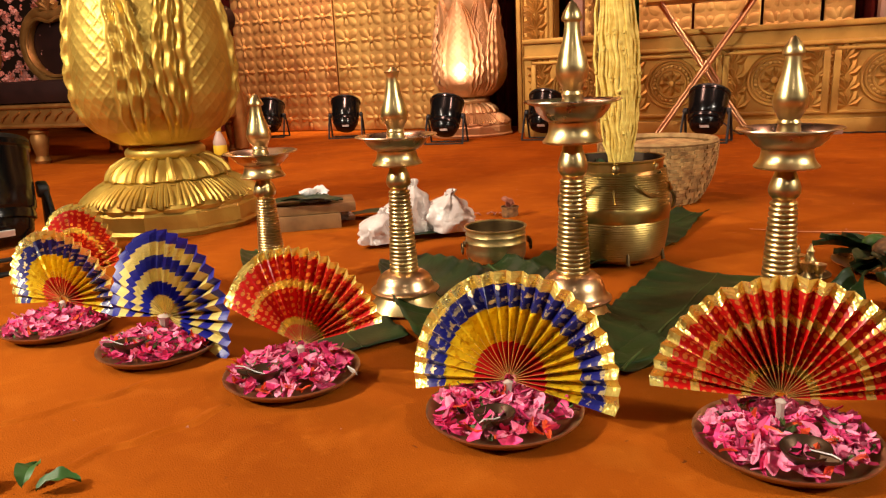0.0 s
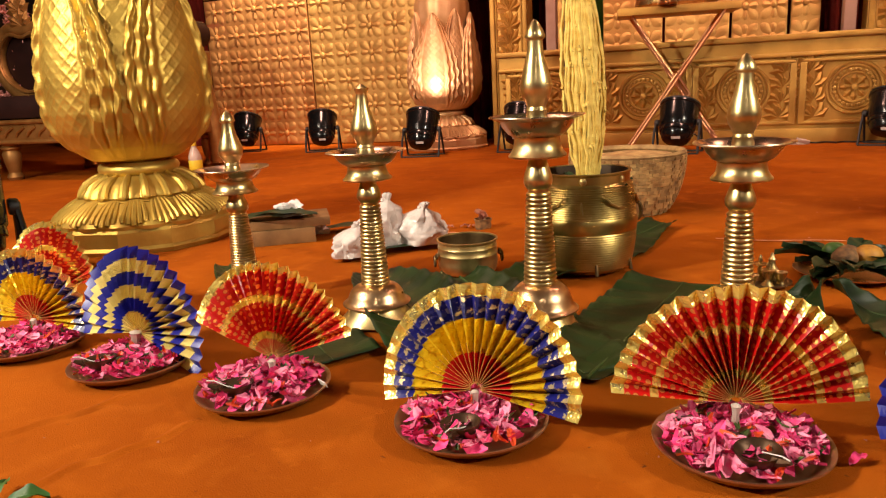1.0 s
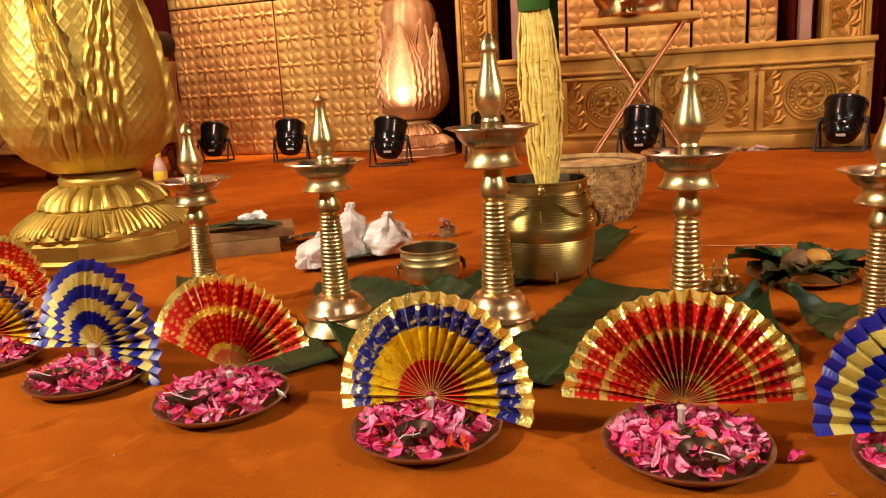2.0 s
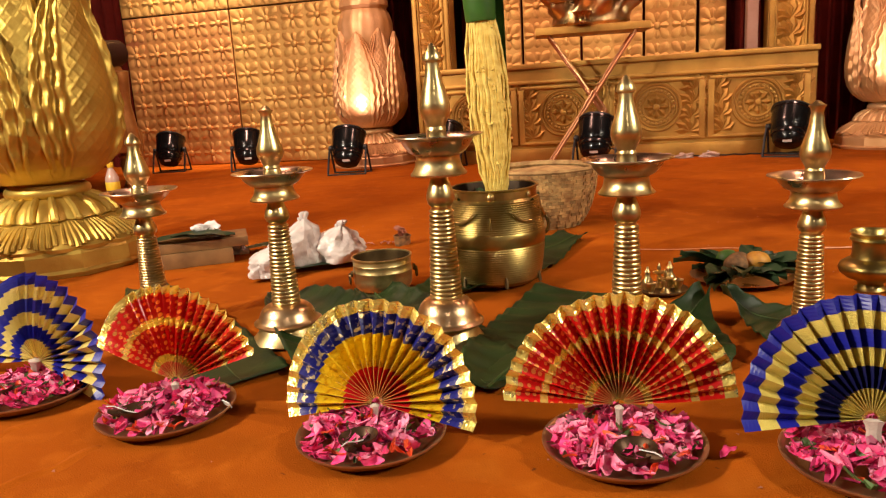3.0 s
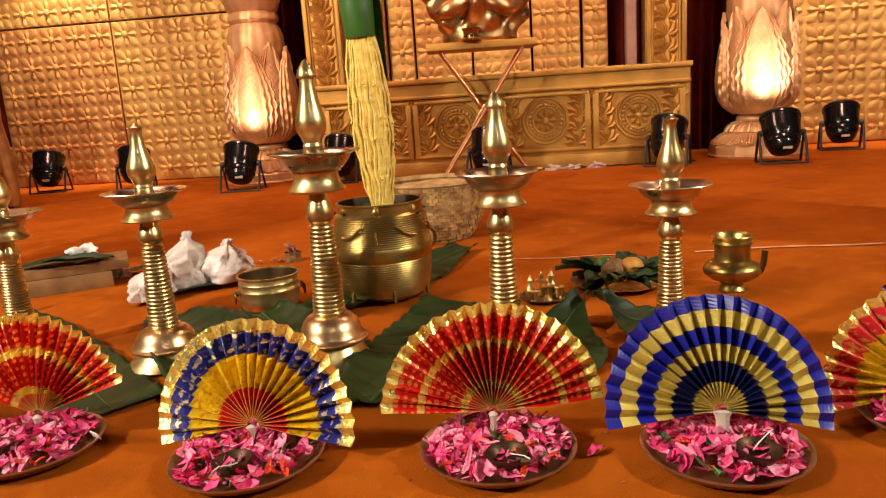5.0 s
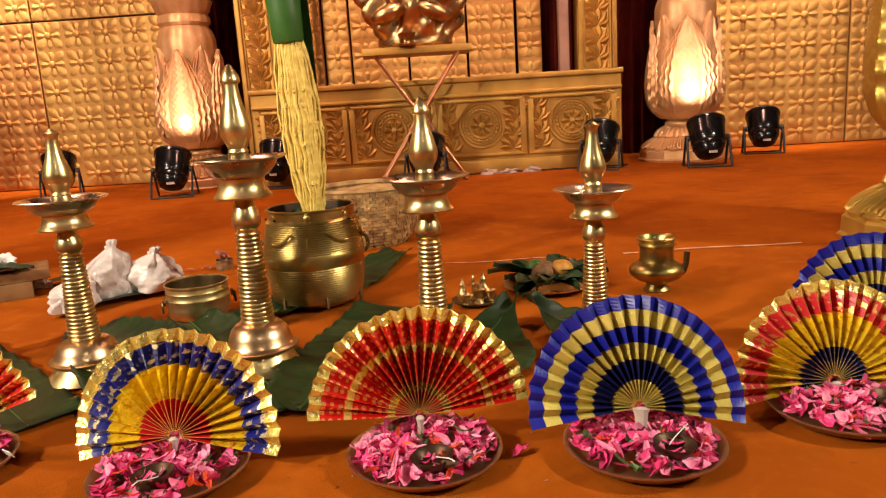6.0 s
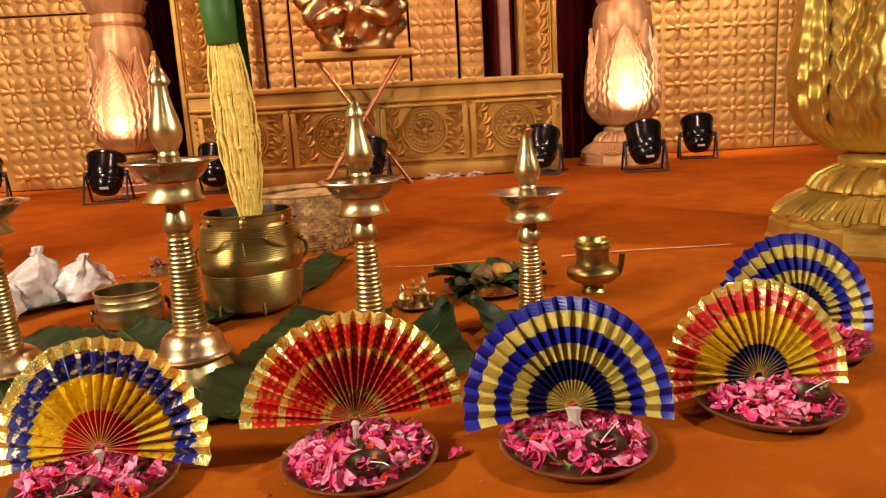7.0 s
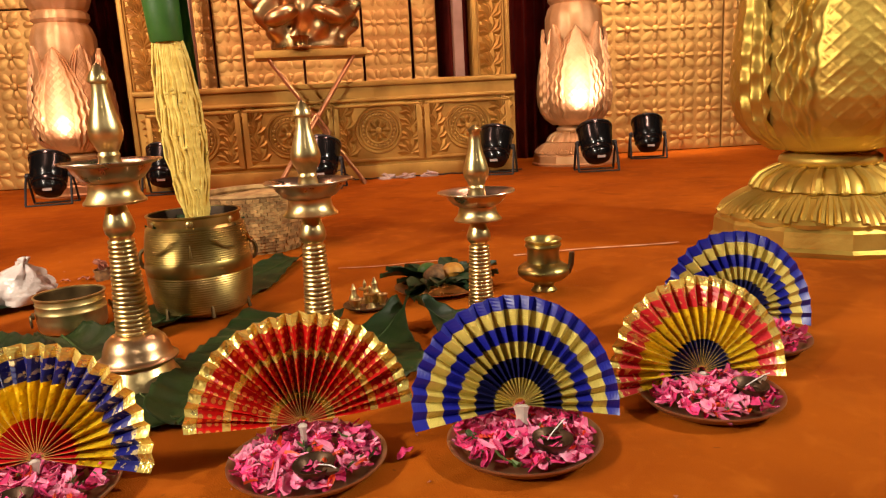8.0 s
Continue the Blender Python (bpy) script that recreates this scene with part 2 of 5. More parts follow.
# ---- building helpers ----
def part(name, bm, mat, parent=None, label="", smooth=True, m=None):
    """Links a bmesh as one mesh object, under a thing or a part."""
    me = bpy.data.meshes.new(name)
    if smooth:
        for f in bm.faces:
            f.smooth = True
    bm.to_mesh(me)
    bm.free()
    for x in (mat if isinstance(mat, (list, tuple)) else [mat]):
        me.materials.append(x)
    ob = new(name, me)
    if smooth:
        me.set_sharp_from_angle(angle=radians(38))
    if parent:
        ob.parent = parent
    if m is not None:
        ob.matrix_local = m
    if label:
        tagged(ob, label)
    return ob


def thing(name, m, label, category, group="", kind=""):
    """An Empty at a thing's base, which its parts hang on."""
    ob = new(name)
    ob.empty_display_size = 0.05
    ob.matrix_world = m
    return tagged(ob, label, category, group, kind)


def again(name, ob, parent, m):
    """One more piece on the same mesh."""
    o = new(name, ob.data)
    o.parent = parent
    o.matrix_local = m
    return o


def box(sx, sy, sz, m=None, bevel=0.0, bm=None):
    """A bevelled block, centred in x and y, standing on z = 0."""
    own = bmesh.new()
    bmesh.ops.create_cube(own, size=1)
    bmesh.ops.transform(own, matrix=Matrix.Translation((0, 0, sz / 2)) @ Matrix.Diagonal((sx, sy, sz, 1)), verts=own.verts)
    if bevel:
        bmesh.ops.bevel(own, geom=own.edges[:], offset=bevel, segments=2, affect="EDGES", profile=0.6)
    if m is not None:
        bmesh.ops.transform(own, matrix=m, verts=own.verts)
    return own if bm is None else join(bm, own)


def join(bm, own):
    me = bpy.data.meshes.new("tmp")
    own.to_mesh(me)
    own.free()
    bm.from_mesh(me)
    bpy.data.meshes.remove(me)
    return bm


def lathe(profile, seg=32, m=None, bm=None, lobes=0, swell=0.0):
    """Turns (radius, height) pairs round the z axis; lobes: ribs round it, of depth swell."""
    own = bmesh.new()
    rings = []
    for r, z in profile:
        if r < 1e-5:
            rings.append([own.verts.new((0, 0, z))])
            continue
        ring = []
        for i in range(seg):
            a = 2 * math.pi * i / seg
            k = r * (1 + swell * (abs(math.sin(lobes * a / 2)) - 0.5)) if lobes else r
            ring.append(own.verts.new((k * math.cos(a), k * math.sin(a), z)))
        rings.append(ring)
    for p, q in zip(rings, rings[1:]):
        for i in range(seg):
            j = (i + 1) % seg
            if len(p) == 1 and len(q) == 1:
                continue
            if len(p) == 1:
                own.faces.new((p[0], q[j], q[i]))
            elif len(q) == 1:
                own.faces.new((p[i], p[j], q[0]))
            else:
                own.faces.new((p[i], p[j], q[j], q[i]))
    bmesh.ops.recalc_face_normals(own, faces=own.faces)
    if m is not None:
        bmesh.ops.transform(own, matrix=m, verts=own.verts)
    return own if bm is None else join(bm, own)


def tube(points, r, seg=8, bm=None, taper=1.0):
    """A round bar along points."""
    own = bmesh.new()
    pts = [Vector(p) for p in points]
    rings = []
    for i, p in enumerate(pts):
        d = (pts[min(i + 1, len(pts) - 1)] - pts[max(i - 1, 0)]).normalized()
        a = d.orthogonal().normalized() if not rings else (side - d * side.dot(d)).normalized()
        side = a
        b = d.cross(a)
        k = r * (1 + (taper - 1) * i / max(1, len(pts) - 1))
        rings.append([own.verts.new(p + k * (math.cos(2 * math.pi * j / seg) * a + math.sin(2 * math.pi * j / seg) * b)) for j in range(seg)])
    for p, q in zip(rings, rings[1:]):
        for j in range(seg):
            own.faces.new((p[j], p[(j + 1) % seg], q[(j + 1) % seg], q[j]))
    own.faces.new(rings[0][::-1])
    own.faces.new(rings[-1])
    bmesh.ops.recalc_face_normals(own, faces=own.faces)
    return own if bm is None else join(bm, own)


def grid(nx, ny, f, bm=None):
    """A sheet of nx by ny cells; f(s, t) gives its points for s, t in 0..1."""
    own = bmesh.new() if bm is None else bm
    vs = [[own.verts.new(f(i / nx, j / ny)) for i in range(nx + 1)] for j in range(ny + 1)]
    for j in range(ny):
        for i in range(nx):
            own.faces.new((vs[j][i], vs[j][i + 1], vs[j + 1][i + 1], vs[j + 1][i]))
    return own


def smoothstep(a, b, x):
    t = max(0.0, min(1.0, (x - a) / (b - a)))
    return t * t * (3 - 2 * t)


def interp(pairs, x):
    for (a, p), (b, q) in zip(pairs, pairs[1:]):
        if x <= b:
            k = max(0.0, (x - a) / (b - a))
            return p + (q - p) * k
    return pairs[-1][1]


def leaf_blade(length, width, bend=0.02, fold=0.012):
    """One pointed leaf along x with a folded midrib and an arched back."""
    def f(s, t):
        b = 2 * s - 1
        w = width / 2 * math.sin(math.pi * min(1, 0.04 + 0.96 * t)) ** 0.7
        return (length * t, b * w, bend * math.sin(math.pi * t) + fold * abs(b) + 0.002 * math.sin(14 * t) * b)
    return grid(4, 10, f)


# ---- the hall ----
floor = tagged(part("floor", grid(120, 120, lambda s, t: (-7 + 16 * s, -5 + 15 * t, 0.0)), CARPET), "orange-brown carpet laid over the stage floor", "floor", kind="structure")
# walls and ceiling are an added dark shell that holds down bounced light
for name, bm in (("wall_back", box(16, 0.1, 4.2, pose(1.0, 9.6, 0, 0, 0, 0))), ("wall_front", box(16, 0.1, 4.2, pose(1.0, -4.9, 0))),
                 ("wall_left", box(0.1, 14.4, 4.2, pose(-6.9, 2.35, 0))), ("wall_right", box(0.1, 14.4, 4.2, pose(8.9, 2.35, 0)))):
    tagged(part(name, bm, HALL), "plain dark wall added to close off the hall", "wall", kind="structure")
tagged(part("ceiling", box(16, 14.5, 0.1, pose(1.0, 2.35, 4.2)), HALL), "plain dark ceiling added to close off the hall", "ceiling", kind="structure")


def crease(x0, y0, x1, y1, h, w):
    """A low ridge where the carpet has rucked up."""
    d = math.hypot(x1 - x0, y1 - y0)
    bm = grid(50, 12, lambda s, t: (d * s, (t - 0.5) * 4 * w + 0.012 * math.sin(6 * s) + 0.004 * math.sin(23 * s), -0.0008 + h * math.exp(-(4 * (t - 0.5)) ** 2 * 1.6) * math.sin(math.pi * s) ** 0.5))
    o = part("carpet_crease", bm, CARPET)
    o.matrix_world = pose(x0, y0, 0, 0, 0, math.degrees(math.atan2(y1 - y0, x1 - x0)))
    return tagged(o, "low crease rucked up in the orange carpet", "crease", "carpet creases", "structure")


crease(-0.58, 1.17, -0.32, 1.44, 0.006, 0.012)
crease(-0.36, 1.10, -0.18, 1.32, 0.006, 0.012)
crease(0.20, 2.45, 0.75, 2.98, 0.006, 0.02)


def flower_tile(pitch):
    """One embossed flower: four rounded petals, four corner leaves and a boss, low and soft-edged."""
    bm = bmesh.new()
    h = pitch / 2
    for k in range(8):
        a = math.pi / 4 * k
        r0, r1, w, up = (0.18 * h, 0.90 * h, 0.24 * h, 0.010) if k % 2 == 0 else (0.22 * h, 1.24 * h, 0.32 * h, 0.011)
        d, n = Vector((math.cos(a), 0, math.sin(a))), Vector((-math.sin(a), 0, math.cos(a)))
        rows = []
        for s, q, e in ((0.0, 0.25, 0.2), (0.30, 0.80, 0.8), (0.65, 1.0, 1.0), (0.88, 0.62, 0.7), (1.0, 0.10, 0.0)):
            p = d * (r0 + (r1 - r0) * s)
            rows.append([bm.verts.new(p + n * w * q * c + Vector((0, -up * e * (1.0 if c == 0 else 0.10) + 0.001, 0))) for c in (-1, 0, 1)])
        for p, o in zip(rows, rows[1:]):
            for i in range(2):
                bm.faces.new((p[i], p[i + 1], o[i + 1], o[i]))
    rings = [[bm.verts.new((r * h * math.cos(q), -y, r * h * math.sin(q))) for q in [math.pi / 4 * i for i in range(8)]] for r, y in ((0.26, 0.0), (0.24, 0.013), (0.15, 0.019))]
    for p, o in zip(rings, rings[1:]):
        for i in range(8):
            bm.faces.new((p[i], p[(i + 1) % 8], o[(i + 1) % 8], o[i]))
    bm.faces.new(rings[-1])
    bmesh.ops.recalc_face_normals(bm, faces=bm.faces)
    return bm


TILE = 0.19
tile_mesh = {}


def wall_panel(u, v, width, height, z=0.0, turn=0.0, cols=5, rows=6, mat=WALL_GOLD):
    """An embossed sheet on a board, with its flowers as pieces."""
    t = thing("wall_panel", stage(u, v, z, turn), "gold embossed backdrop panel with rows of raised flowers", "panel", "backdrop panels", "structure")
    part("board", box(width - 0.012, 0.05, height - 0.012, pose(0, 0.025, 0.006), 0.006), mat, t, smooth=False)
    px, pz = width / cols, height / rows
    if mat.name not in tile_mesh:
        tile_mesh[mat.name] = part("flower", flower_tile(TILE), mat, t, smooth=True, m=pose(-width / 2 + px / 2, 0, pz / 2))
    first = tile_mesh[mat.name]
    for i in range(cols):
        for j in range(rows):
            if first.parent is t and i == 0 and j == 0:
                continue
            again("flower", first, t, pose(-width / 2 + px * (i + 0.5), 0, pz * (j + 0.5)) @ Matrix.Diagonal((px / TILE, 1, pz / TILE, 1)))
    return t


for z in (0.0, 1.31):
    for u0, u1, cols in ((-4.24, -3.18, 5), (-3.18, -1.80, 6), (1.76, 3.14, 6), (3.14, 4.20, 5), (4.20, 5.26, 5), (5.26, 6.32, 5)):
        wall_panel((u0 + u1) / 2, 0.80, u1 - u0, 1.31, z, 0, cols, 6, WALL_WORN if u0 < -4 and z == 0 else WALL_GOLD)


def curtain(u, v, width, height, label, folds=9):
    bm = grid(folds * 6, 4, lambda s, t: (width * (s - 0.5), 0.035 * math.sin(s * folds * 2 * math.pi), height * t))
    bmesh.ops.solidify(bm, geom=bm.faces[:], thickness=0.006)
    c = part("curtain", bm, CURTAIN)
    c.matrix_world = stage(u, v)
    return tagged(c, label, "curtain", "curtains", "structure")


for side in (-1, 1):
    curtain(side * 1.58 - 0.02, 0.92, 0.60, 2.6, "dark maroon curtain hanging beside the arch", 7)
curtain(-5.3, 0.95, 1.9, 2.6, "dark maroon curtain hanging behind the sofa", 16)

# the arch behind the stool: strips of embossed flowers between dark curtain
for u, w, cols in ((-0.95, 0.16, 1), (-0.765, 0.20, 1), (-0.445, 0.43, 2), (-0.005, 0.44, 2), (0.40, 0.36, 2), (0.685, 0.19, 1)):
    wall_panel(u, 0.62, w, 1.7, 0.35, 0, cols, 8)
curtain(0.0, 0.75, 2.3, 2.6, "dark maroon curtain hung behind the arch", 20)


def leaf_scroll(w, h, n=5, up=0.02):
    """A raised spray of leaves about a stem, lying in the x-z plane and facing -y."""
    bm = bmesh.new()

    def blade(p, d, length, width):
        nrm = Vector((-d.z, 0, d.x))
        a, b = bm.verts.new(p), bm.verts.new(p + d * length + nrm * 0.25 * length)
        l, r = bm.verts.new(p + d * 0.5 * length + nrm * width), bm.verts.new(p + d * 0.55 * length - nrm * width * 0.7)
        m = bm.verts.new(p + d * 0.52 * length + Vector((0, -up, 0)))
        for q in ((a, l), (l, b), (b, r), (r, a)):
            bm.faces.new((m, q[1], q[0]))
    for i in range(n):
        z = h * (i + 0.15) / n
        for s in (-1, 1):
            for k in range(3):
                ang = radians(18 + 30 * k)
                blade(Vector((0, 0, z)), Vector((s * math.sin(ang), 0, math.cos(ang))), min(w * 0.62, h / n * 1.6) * (1 - 0.12 * k), 0.17 * w)
        blade(Vector((0, 0, z)), Vector((0, 0, 1)), h / n * 1.1, 0.15 * w)
    bmesh.ops.recalc_face_normals(bm, faces=bm.faces)
    return bm


def jamb(u, v):
    t = thing("carved_pillar", stage(u, v), "gold carved square pillar with a raised leaf pattern", "pillar", "carved pillars", "structure")
    part("shaft", box(0.28, 0.16, 2.6, pose(0, 0.08, 0), 0.006), CARVED, t, smooth=False)
    for x in (-0.118, 0.118):
        part("moulding", box(0.035, 0.03, 2.6, pose(x, -0.012, 0), 0.008), CARVED, t)
    for x in (-0.092, 0.092):
        part("bead_strip", tube([(x, -0.004, 0.02), (x, -0.004, 2.58)], 0.009, 6), CARVED, t)
    for k in range(4):
        part("leaf_carving", leaf_scroll(0.22, 0.43, 4, 0.024), CARVED, t, m=pose(0, 0.0, 0.50 + 0.44 * k))
    return t


jamb(-1.28, 0.30)
jamb(1.13, 0.30)
for side in (-1, 1):
    tagged(part("pilaster", box(0.07, 0.10, 2.6, stage(side * 0.94 - 0.04, 0.36), 0.006), PILASTER), "plain dull pilaster beside the carved pillar", "pilaster", kind="structure")


def rosette(r, up=0.02):
    """Concentric rings round an eight-petalled flower, facing -y."""
    bm = bmesh.new()
    for rr, th in ((r, 0.011), (r * 0.84, 0.007), (r * 0.58, 0.008)):
        tube([(rr * math.cos(2 * math.pi * k / 32), 0, rr * math.sin(2 * math.pi * k / 32)) for k in range(33)], th, 6, bm)
    for k in range(8):
        a = 2 * math.pi * k / 8
        d, n = Vector((math.cos(a), 0, math.sin(a))), Vector((-math.sin(a), 0, math.cos(a)))
        p = [bm.verts.new(d * 0.12 * r), bm.verts.new(d * 0.36 * r + n * 0.13 * r), bm.verts.new(d * 0.55 * r), bm.verts.new(d * 0.36 * r - n * 0.13 * r)]
        m = bm.verts.new(d * 0.36 * r + Vector((0, -up, 0)))
        for i in range(4):
            bm.faces.new((m, p[(i + 1) % 4], p[i]))
    for k in range(24):
        a = 2 * math.pi * k / 24
        lathe([(0.0, 0.0), (0.012, 0.0), (0.010, 0.008), (0, 0.012)], 6, Matrix.Translation((0.71 * r * math.cos(a), 0, 0.71 * r * math.sin(a))) @ pose(0, 0, 0, 90), bm)
    lathe([(0.14 * r, 0.0), (0.12 * r, 0.018), (0, 0.026)], 12, pose(0, 0, 0, 90), bm)
    return bm


def front_panel():
    t = thing("carved_front_panel", stage(-0.03, 0.0), "low gold carved wooden panel with flower medallions", "panel", "", "structure")
    W, H = 2.52, 0.62
    part("body", box(W, 0.20, H, pose(0, 0.10, 0), 0.005), CARVED, t, smooth=False)
    part("cap_rail", box(W + 0.02, 0.25, 0.035, pose(0, 0.10, H), 0.008), CARVED, t)
    part("bead_strip", box(W, 0.03, 0.025, pose(0, -0.013, H - 0.10), 0.009), CARVED, t)
    part("plinth", box(W, 0.03, 0.09, pose(0, -0.014, 0), 0.008), CARVED, t)
    ros = None
    for k, (x, w) in enumerate(((-0.905, 0.57), (-0.29, 0.56), (0.31, 0.56), (0.925, 0.56))):
        for dx, dz, sx, sz in ((0, 0.115, w, 0.02), (0, H - 0.135, w, 0.02), (-w / 2, 0.115, 0.02, H - 0.25), (w / 2, 0.115, 0.02, H - 0.25)):
            part("frame_moulding", box(sx + 0.018, 0.026, sz, pose(x + dx, -0.011, dz), 0.006), CARVED, t)
        if w > 0.4:
            m = pose(x, -0.004, 0.325)
            if ros is None:
                ros = part("medallion", rosette(0.15), CARVED, t, m=m)
            else:
                again("medallion", ros, t, m)
            for s in (-1, 1):
                part("leaf_carving", leaf_scroll(0.20, 0.36, 4, 0.022), CARVED, t, m=pose(x + s * 0.208, -0.001, 0.145) @ pose(0, 0, 0, 0, s * 6, 0))
        else:
            part("leaf_carving", leaf_scroll(0.2, 0.32, 3, 0.02), CARVED, t, m=pose(x, -0.001, 0.16))
    return t


front_panel()

# ---- lotus pillars ----
BOWL = [(z, 0.79 * r) for z, r in [(0.275, 0.145), (0.295, 0.185), (0.33, 0.238), (0.38, 0.278), (0.44, 0.300), (0.52, 0.306), (0.62, 0.296), (0.72, 0.278), (0.82, 0.250), (0.92, 0.222), (1.00, 0.20), (1.1, 0.2)]]


def lotus_petal(tip, spread, lift, flare):
    """One pointed petal on the bowl: nested wavy ridges along its outline round a lattice."""
    half = radians(spread)
    outline = [(0, 0.80), (0.08, 0.88), (0.18, 0.95), (0.30, 1.0), (0.40, 1.0), (0.52, 0.95), (0.64, 0.85), (0.76, 0.68), (0.86, 0.50), (0.94, 0.30), (1.0, 0.04)]

    def f(s, t):
        a = 2 * s - 1
        a = math.copysign(abs(a) ** 0.85, a)
        z = 0.285 + (tip - 0.285) * t
        w = interp(outline, t)
        ang = a * half * w
        d = abs(a)
        r = interp(BOWL, z) + lift + flare * smoothstep(0.74, 1.0, t)
        fade = smoothstep(0.0, 0.14, t) * smoothstep(1.0, 0.85, t)
        for i, c in enumerate((0.95, 0.76, 0.57)):
            k = (d - c - 0.022 * math.sin(t * 52 + 2 * i)) / 0.060
            r += (0.019 + 0.004 * math.sin(t * 52 + 2 * i)) * math.exp(-k * k) * fade
        if d < 0.44:
            g = max(abs(math.sin(z * 70 + ang * 19)) ** 18, abs(math.sin(z * 70 - ang * 19)) ** 18)
            r += 0.0022 * g * smoothstep(0.44, 0.40, d) * fade
        r += 0.022 * (1 - d * d)
        return (r * math.sin(ang), -r * math.cos(ang), z)
    return grid(100, 150, f)


def lotus(m, mat, label, turn=0.0):
    t = thing("lotus_pillar", m @ pose(0, 0, 0, 0, 0, turn), label, "pillar", "lotus pillars")
    part("plinth", lathe([(0, 0), (0.310, 0), (0.316, 0.014), (0.306, 0.024), (0.304, 0.070), (0.296, 0.080), (0.26, 0.082)], 12), mat, t, smooth=False)
    part("lower_tier", lathe([(0.288, 0.078), (0.290, 0.090), (0.272, 0.108), (0.240, 0.132), (0.215, 0.152), (0.205, 0.154), (0.198, 0.162), (0.206, 0.166)], 144, None, None, 18, 0.05), mat, t)
    leaf = gadroon = None
    for k in range(18):
        m1, m2 = pose(0, 0, 0, 0, 0, 20 * k + 10), pose(0, 0, 0, 0, 0, 20 * k)
        if leaf is None:
            own = bmesh.new()
            for q in (-0.036, -0.018, 0.0, 0.018, 0.036):
                b = abs(q) / 0.036
                tube([(q * 0.55, -0.200, 0.158), (q * 0.75, -0.232, 0.143), (q * 0.95, -0.262, 0.122), (q, -0.283 + 0.006 * b, 0.104 + 0.006 * b), (q, -0.292 + 0.012 * b, 0.090 + 0.012 * b)], 0.0085 - 0.002 * b, 6, own, 1.15)
            leaf = part("acanthus_leaf", own, mat, t, m=m1)
            own = bmesh.new()
            tube([(0, -0.122, 0.232), (0, -0.150, 0.220), (0, -0.178, 0.202), (0, -0.193, 0.180), (0, -0.196, 0.168)], 0.010, 8, own, 1.5)
            lathe([(0, 0), (0.011, 0.0), (0.008, 0.008), (0, 0.011)], 8, pose(0, -0.200, 0.170, 90), own)
            gadroon = part("gadroon", own, mat, t, m=m2)
        else:
            again("acanthus_leaf", leaf, t, m1)
            again("gadroon", gadroon, t, m2)
    part("tier_ring", lathe([(0.19, 0.150), (0.206, 0.151), (0.213, 0.156), (0.206, 0.162), (0.19, 0.163)], 64), mat, t)
    part("upper_tier", lathe([(0.190, 0.160), (0.196, 0.168), (0.190, 0.182), (0.176, 0.198), (0.152, 0.216), (0.128, 0.230), (0.10, 0.233)], 144, None, None, 24, 0.05), mat, t)
    part("neck_ring", lathe([(0.10, 0.226), (0.118, 0.230), (0.130, 0.240), (0.133, 0.250), (0.130, 0.261), (0.118, 0.271), (0.10, 0.276), (0.09, 0.28)], 48), mat, t)
    part("bowl", lathe([(0.10, 0.272)] + [(r - 0.006, z) for z, r in BOWL if z < 0.95], 48), mat, t)
    outer = part("petal", lotus_petal(0.96, 43, 0.006, 0.03), mat, t)
    for k in range(1, 4):
        again("petal", outer, t, pose(0, 0, 0, 0, 0, 90 * k))
    inner = part("inner_petal", lotus_petal(0.98, 38, -0.012, 0.045), mat, t, m=pose(0, 0, 0, 0, 0, 45))
    for k in range(1, 4):
        again("inner_petal", inner, t, pose(0, 0, 0, 0, 0, 90 * k + 45))
    part("stem", lathe([(0.185, 0.80), (0.200, 0.95), (0.200, 1.03), (0.180, 1.09), (0.158, 1.12), (0.165, 1.13), (0.178, 1.145), (0.176, 1.18), (0.160, 1.20), (0.178, 1.22), (0.205, 1.29), (0.19, 1.295), (0.16, 1.29), (0.14, 1.35), (0.14, 2.6), (0, 2.6)], 64, None, None, 16, 0.03), mat, t)
    return t


lotus(stage(-1.76, 0.22), COPPER_PAINT, "copper-gold lotus pillar lit warm by a floor spotlight", 0)
lotus(stage(1.71, 0.20), COPPER_PAINT, "copper-gold lotus pillar lit warm by a floor spotlight", -12)
lotus(pose(-0.84, 2.80, 0, 0, 0, 0), GOLD_PAINT, "large shiny gold lotus pillar on a scalloped base", 65)
lotus(pose(2.42, 1.735, 0, 0, 0, 0), GOLD_PAINT, "large shiny gold lotus pillar on a scalloped base", -42).scale = (1.10, 1.10, 1.0)


